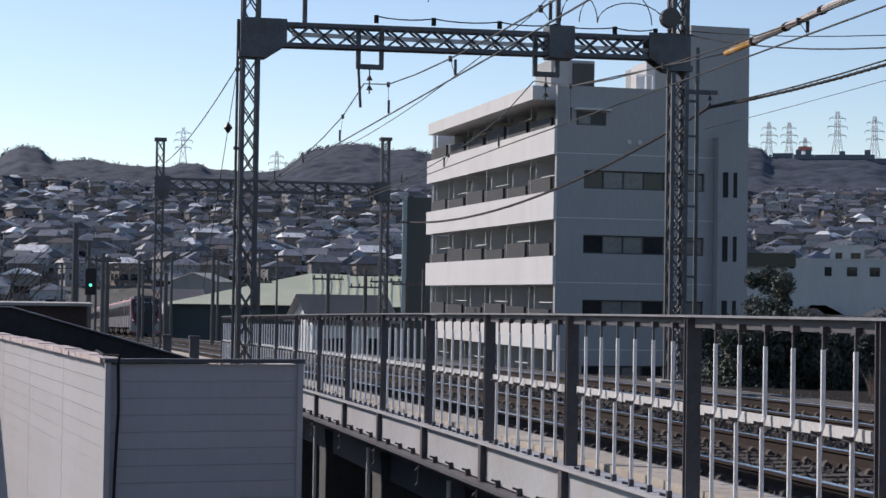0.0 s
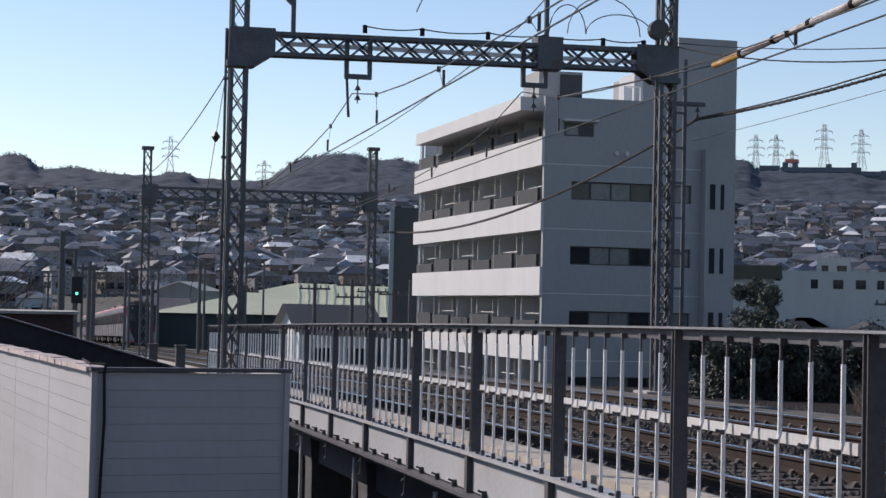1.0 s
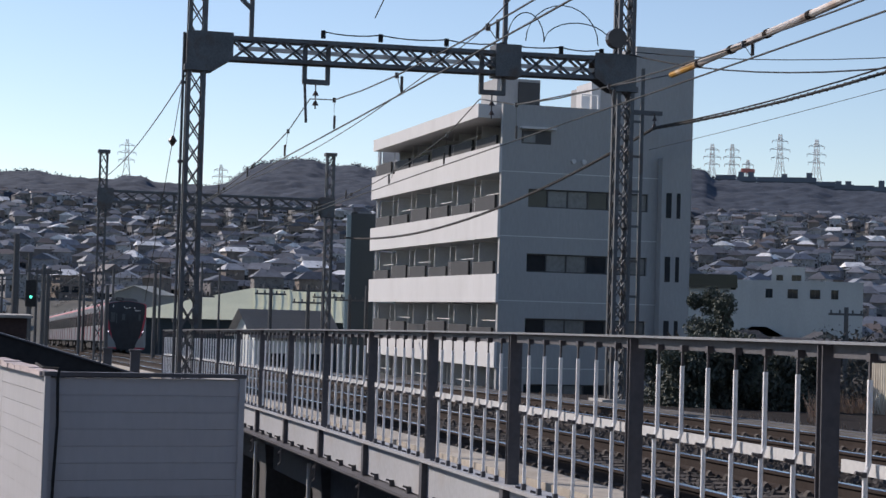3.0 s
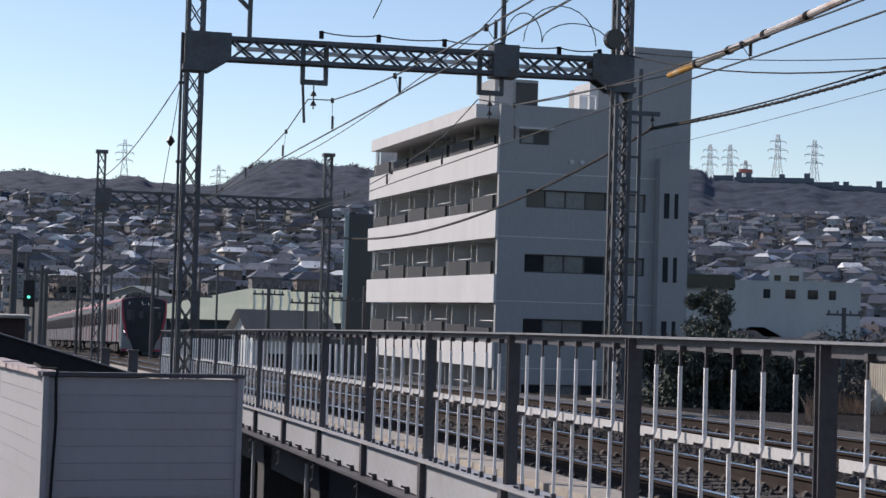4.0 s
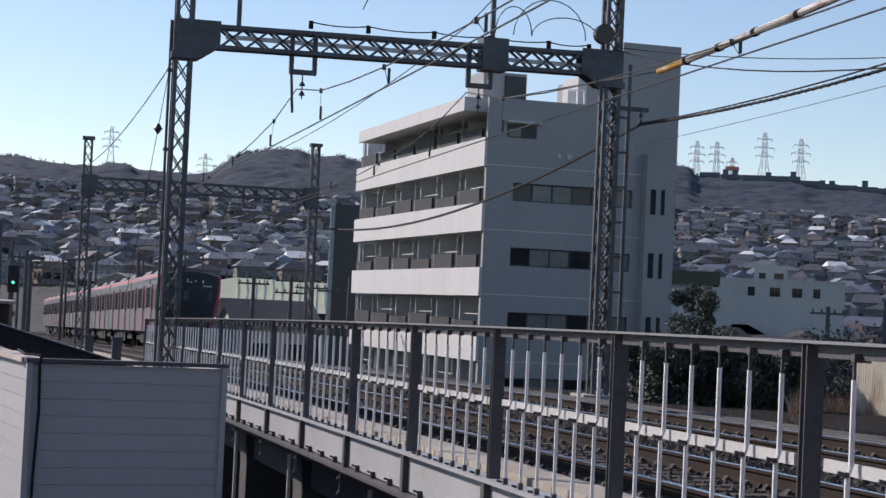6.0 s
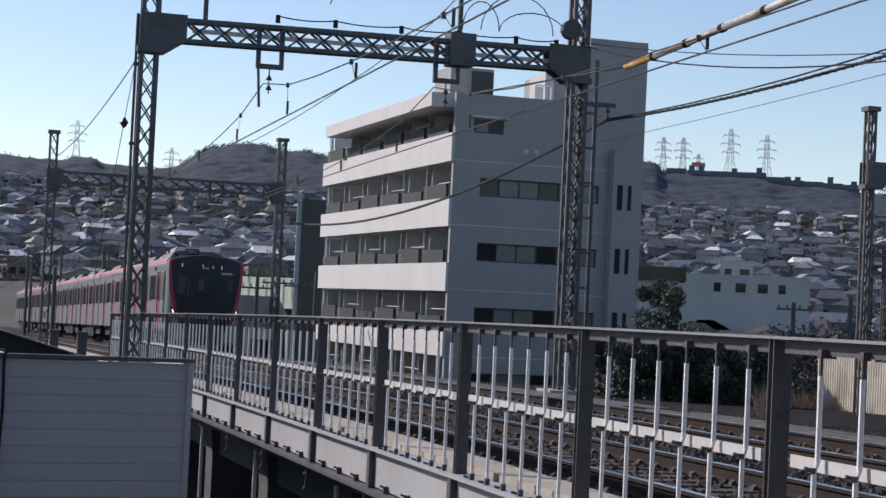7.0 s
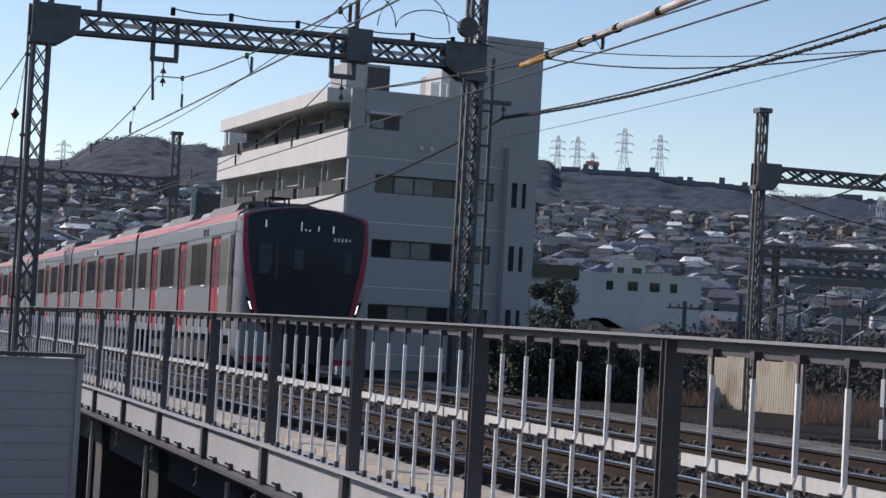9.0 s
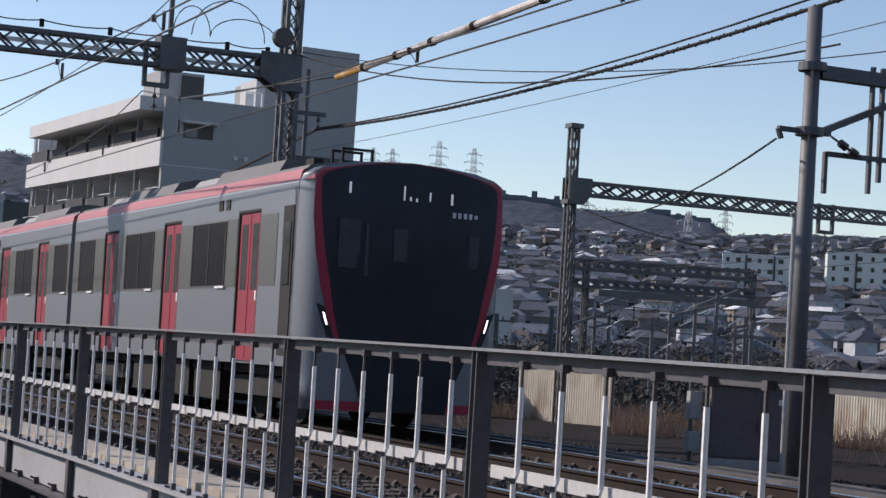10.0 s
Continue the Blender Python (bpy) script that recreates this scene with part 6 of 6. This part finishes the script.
def brush(name, count, place, mat, label, per, size, lift):
    """Twiggy tree crowns, each a loose clump of small blades, joined into one mesh."""
    rng = random.Random(5)
    verts, faces = [], []
    n = 0
    while n < count:
        spot = place(rng)
        if not spot:
            continue
        n += 1
        x, y, r = spot
        z = ground_z(x, y) + r * lift
        for _ in range(per):
            a, u = rng.uniform(0, 6.283), rng.uniform(-0.9, 1)
            k = r * rng.uniform(0.5, 1.05)
            c = Vector((x + math.cos(a) * k * math.sqrt(1 - u * u), y + math.sin(a) * k * math.sqrt(1 - u * u), z + u * k * lift))
            p = Vector((rng.uniform(-1, 1), rng.uniform(-1, 1), rng.uniform(-0.3, 1))) * size * (0.5 + d_scale(y, x))
            q = Vector((rng.uniform(-1, 1), rng.uniform(-1, 1), rng.uniform(-1, 1))) * size * 0.6 * (0.5 + d_scale(y, x))
            m = len(verts)
            verts += [c - q, c + q, c + p]
            faces.append((m, m + 1, m + 2))
    me = bpy.data.meshes.new(name)
    me.from_pydata(verts, [], faces)
    me.materials.append(mat)
    tagged(new(name, me), label, "woods", kind="stuff")


def d_scale(y, x):
    return min(1.4, math.hypot(x, y) / 800)


def ridge_spot(rng):
    be, d = rng.uniform(-9, 44), rng.uniform(1240, 1345)
    return d * math.sin(radians(be)), d * math.cos(radians(be)), rng.uniform(2.2, 4.8)


def town_spot(rng):
    be, d = rng.uniform(-8, 44), 170 + 720 * rng.random() ** 0.8
    x, y = d * math.sin(radians(be)), d * math.cos(radians(be))
    if noise.noise((x / 45, y / 45, 9.0)) < 0.05 and rng.random() < 0.6 or (abs(x - 10) < 16 and y < 300):
        return None
    return x, y, rng.uniform(1.2, 2.6)


brush("woodland", 6000, ridge_spot, M_WOOD, "winter trees over the ridge, tinted blue-grey as haze", 24, 0.62, 0.8)
brush("town_trees", 5200, town_spot, M_TOWNTREE, "dark garden trees between the hillside houses", 34, 0.42, 1.3)


def yard_spot(rng):
    be, d = rng.uniform(26.0, 36.0), rng.uniform(62, 175)
    if noise.noise((be / 1.7, d / 22, 3.0)) < -0.12:
        return None
    return d * math.sin(radians(be)), d * math.cos(radians(be)), rng.uniform(1.4, 2.7)


brush("scrub", 760, yard_spot, M_SCRUB, "dark scrub and bare bushes behind the switchyard", 300, 0.30, 1.4)


def wooded_slope():
    """Canopy of the wooded ridge as one finely broken sheet."""
    rows_of_points = []
    for j in range(165):
        d = 840 + 3.55 * j
        row = []
        for i in range(440):
            be = -9 + 0.125 * i
            x, y = d * math.sin(radians(be)), d * math.cos(radians(be))
            z = ground_z(x, y) + 2.9 * (1 - min(1.0, noise.voronoi((x / 8.5, y / 8.5, 0.3))[0][0]) ** 2) + 1.8 * noise.noise((x / 22, y / 22, 4.3)) + 0.5 * noise.noise((x / 2.5, y / 2.5, 2.3)) - 2.4 + (4.2 if j else -6)
            row.append((x, y, z))
        rows_of_points.append(row)
    tagged(new("wooded_slope", grid_mesh("wooded_slope", rows_of_points, M_CANOPY)), "bare winter woodland covering the ridge, tinted blue as haze", "woods", kind="stuff")


wooded_slope()


def ridge_blocks():
    for i, (be, half) in enumerate(((22.62, 6.6), (23.27, 6.6), (23.9, 6.6), (24.5, 6.6), (25.1, 6.6), (25.68, 6.6), (26.25, 6.6), (26.85, 6.6), (27.45, 6.6), (28.0, 6.0), (31.3, 8.4), (32.1, 8.4), (32.72, 5.0))):
        d = 1215
        x, y = d * math.sin(radians(be)), d * math.cos(radians(be))
        top = EYE + d * (profile(be) + 0.0012)
        t = thing("ridge_apartment", x, y, top - 20, "long housing block on the wooded ridge, tinted blue-grey as haze", "building", "housing blocks on the ridge", rz=-be)
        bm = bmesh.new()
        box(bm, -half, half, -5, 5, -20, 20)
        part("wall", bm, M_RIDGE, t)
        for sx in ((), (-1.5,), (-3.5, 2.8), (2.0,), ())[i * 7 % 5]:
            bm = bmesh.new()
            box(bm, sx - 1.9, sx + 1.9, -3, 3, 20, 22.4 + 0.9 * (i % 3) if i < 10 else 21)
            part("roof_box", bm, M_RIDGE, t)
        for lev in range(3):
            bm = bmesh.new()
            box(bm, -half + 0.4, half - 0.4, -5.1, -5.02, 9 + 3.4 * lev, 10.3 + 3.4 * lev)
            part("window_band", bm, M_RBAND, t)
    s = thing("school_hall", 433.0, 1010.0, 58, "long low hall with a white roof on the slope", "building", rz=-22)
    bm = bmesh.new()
    box(bm, -14, 14, -6, 6, -10, 7)
    part("wall", bm, M_RIDGE, s)
    bm = bmesh.new()
    prism(bm, [(-7, 7), (7, 7), (0, 9.5)], "x", -15, 15)
    part("roof", bm, M_WHITE, s)


# Ridge block walls and window bands lean blue, as painted haze.
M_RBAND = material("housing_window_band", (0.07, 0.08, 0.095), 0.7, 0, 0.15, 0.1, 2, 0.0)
M_RIDGE = material("hazed_housing_wall", (0.12, 0.14, 0.165), 0.9, 0, 0.15, 0.1, 2, 0.1)
ridge_blocks()


def pylon(x, y, top, h, label, red=False):
    t = thing("pylon", x, y, top - h, label, "pylon", "power pylons")
    bm = bmesh.new()
    w0, w1 = h * 0.12, h * 0.028
    k0 = [(-1, -1), (1, -1), (1, 1), (-1, 1)]
    lv = [0, .25, .45, .62, .75, .87, 1.0]
    wd = [w0, w0 * .68, w0 * .46, w1 * 1.25, w1, w1, w1 * .6]
    for (za, wa), (zb, wb) in zip(zip(lv, wd), list(zip(lv, wd))[1:]):
        for i in range(4):
            a, b = k0[i], k0[(i + 1) % 4]
            bar(bm, (a[0] * wa, a[1] * wa, za * h), (a[0] * wb, a[1] * wb, zb * h), 0.26)
            bar(bm, (a[0] * wa, a[1] * wa, za * h), (b[0] * wb, b[1] * wb, zb * h), 0.16)
            bar(bm, (b[0] * wa, b[1] * wa, za * h), (a[0] * wb, a[1] * wb, zb * h), 0.16)
    part("tower", bm, M_PYLON, t)
    for z, s in ((0.66, 0.13), (0.78, 0.15), (0.90, 0.12)):
        bm = bmesh.new()
        bar(bm, (-s * h, 0, z * h), (s * h, 0, z * h), 0.4)
        bar(bm, (-s * h, 0, z * h), (0, 0, z * h + 2.2), 0.25)
        bar(bm, (s * h, 0, z * h), (0, 0, z * h + 2.2), 0.25)
        for e in (-1, 1):
            bar(bm, (e * s * h, 0, z * h), (e * s * h, 0, z * h - 2.0), 0.3)
        part("crossarm", bm, M_PYLON, t)
    if red:
        bm = bmesh.new()
        box(bm, -5, 5, -2, 2, 0.74 * h, 0.82 * h)
        part("platform", bm, M_REDWHITE, t, "red and white platform")


M_PYLON = material("pylon_steel", (0.42, 0.43, 0.45), 0.6, 0.2, 0.1, 0.3, 2, 0.0)
M_REDWHITE = material("red_white_paint", (0.5, 0.16, 0.13), 0.6, 0, 0.2, 0.2, 2, 0.0)
for be, slope, d, h, red in ((22.19, .1000, 1450, 48, False), (22.81, .1000, 1450, 48, False), (23.30, .0915, 1450, 40, True), (24.28, .1058, 1450, 56, False), (25.40, .1030, 1450, 54, False), (3.79, .0928, 1450, 48, False), (6.72, .0810, 1440, 44, False), (29.0, .0800, 1150, 60, False), (32.26, .0745, 900, 52, False), (33.4, .0765, 1400, 46, False)):
    x, y, top = d * math.sin(radians(be)), d * math.cos(radians(be)), EYE + (slope - 0.0022) * d
    pylon(x, y, top, h, "grey lattice power pylon on the ridge" if not red else "lattice tower with a red and white platform", red)


# ---- poles beside the line ----
def utility_pole(x, y, base, top, arms, label, r=0.13):
    t = thing("utility_pole", x, y, base, label, "pole", "poles beside the line")
    h = top - base
    bm = bmesh.new()
    bar(bm, (0, 0, 0), (0, 0, h), 2 * r, sides=10, w2=1.4 * r)
    part("shaft", bm, M_POLE, t)
    for i in range(arms):
        bm = bmesh.new()
        z = h - 0.3 - 0.6 * i
        bar(bm, (-0.8, 0, z), (0.8, 0, z), 0.09)
        for q in (-0.7, -0.3, 0.3, 0.7):
            bar(bm, (q, 0, z), (q, 0, z + 0.18), 0.08, sides=6)
        part("crossarm", bm, M_POLE, t)


M_POLE = material("weathered_pole", (0.10, 0.10, 0.10), 0.8, 0.1, 0.2, 1.0, 12, 0.1)
for x, y, top, arms in ((0.57, 60, 9.7, 0), (2.0, 82, 9.2, 1), (2.6, 98, 9.0, 1), (1.5, 90, 9.9, 0), (3.0, 112, 9.6, 1), (2.2, 125, 9.4, 0), (4.9, 84, 8.4, 0), (8.4, 100, 9.8, 1), (10.4, 96, 8.4, 1), (13.6, 92, 8.6, 1), (15.2, 90, 8.8, 2), (16.4, 91, 8.5, 1), (17.9, 93, 8.4, 1), (19.0, 94, 8.9, 0), (2.9, 140, 10.2, 1), (0.4, 150, 9.6, 1), (4.0, 165, 10.0, 1), (38.5, 72, 8.7, 0), (35.0, 70.5, 8.3, 1), (1.0, 118, 9.0, 0), (3.6, 132, 9.3, 1), (5.6, 128, 10.0, 0), (6.9, 150, 9.6, 1), (8.6, 140, 10.4, 1), (11.3, 135, 9.4, 0), (13.0, 150, 11.0, 1), (1.9, 172, 10.6, 1), (17.5, 160, 11.6, 1), (20.5, 172, 11.4, 1)):
    utility_pole(x, y, 0, top, arms, "slim weathered utility pole beside the railway")
sg = thing("railway_signal", 1.25, 70.0, 0, "railway signal showing a green light on a dark post", "signal")
bm = bmesh.new()
bar(bm, (0, 0.1, 0), (0, 0.1, 8.6), 0.1, sides=8)
part("post", bm, M_POLE, sg)
bm = bmesh.new()
box(bm, -0.2, 0.2, -0.12, 0.1, 7.35, 8.35)
hd = part("signal_head", bm, M_BLACK, sg)
bm = bmesh.new()
bar(bm, (0, -0.16, 7.72), (0, -0.125, 7.72), 0.11, sides=14)
part("green_lamp", bm, glow("green_signal", (0.1, 0.9, 0.6), 1.6), hd, "lit green lamp")


def motions():
    for i, car in enumerate(CARS):
        rows = []
        for k in range(0, 11):
            s = FRONT_END + SPEED * (10 - k) + CAR_LENGTH * i - {8: 0.25, 9: 0.1, 10: 0.45}.get(k, 0.0)
            s2 = s + CAR_LENGTH
            x0, x1, z0, z1 = FAR_X + bend(s), FAR_X + bend(s2), rail_z(s), rail_z(s2)
            rows.append((float(k), pose(x0, s, z0, math.degrees(math.atan2(z1 - z0, CAR_LENGTH)), 0, -math.degrees(math.atan2(x1 - x0, CAR_LENGTH)))))
        walk(car, rows)


motions()
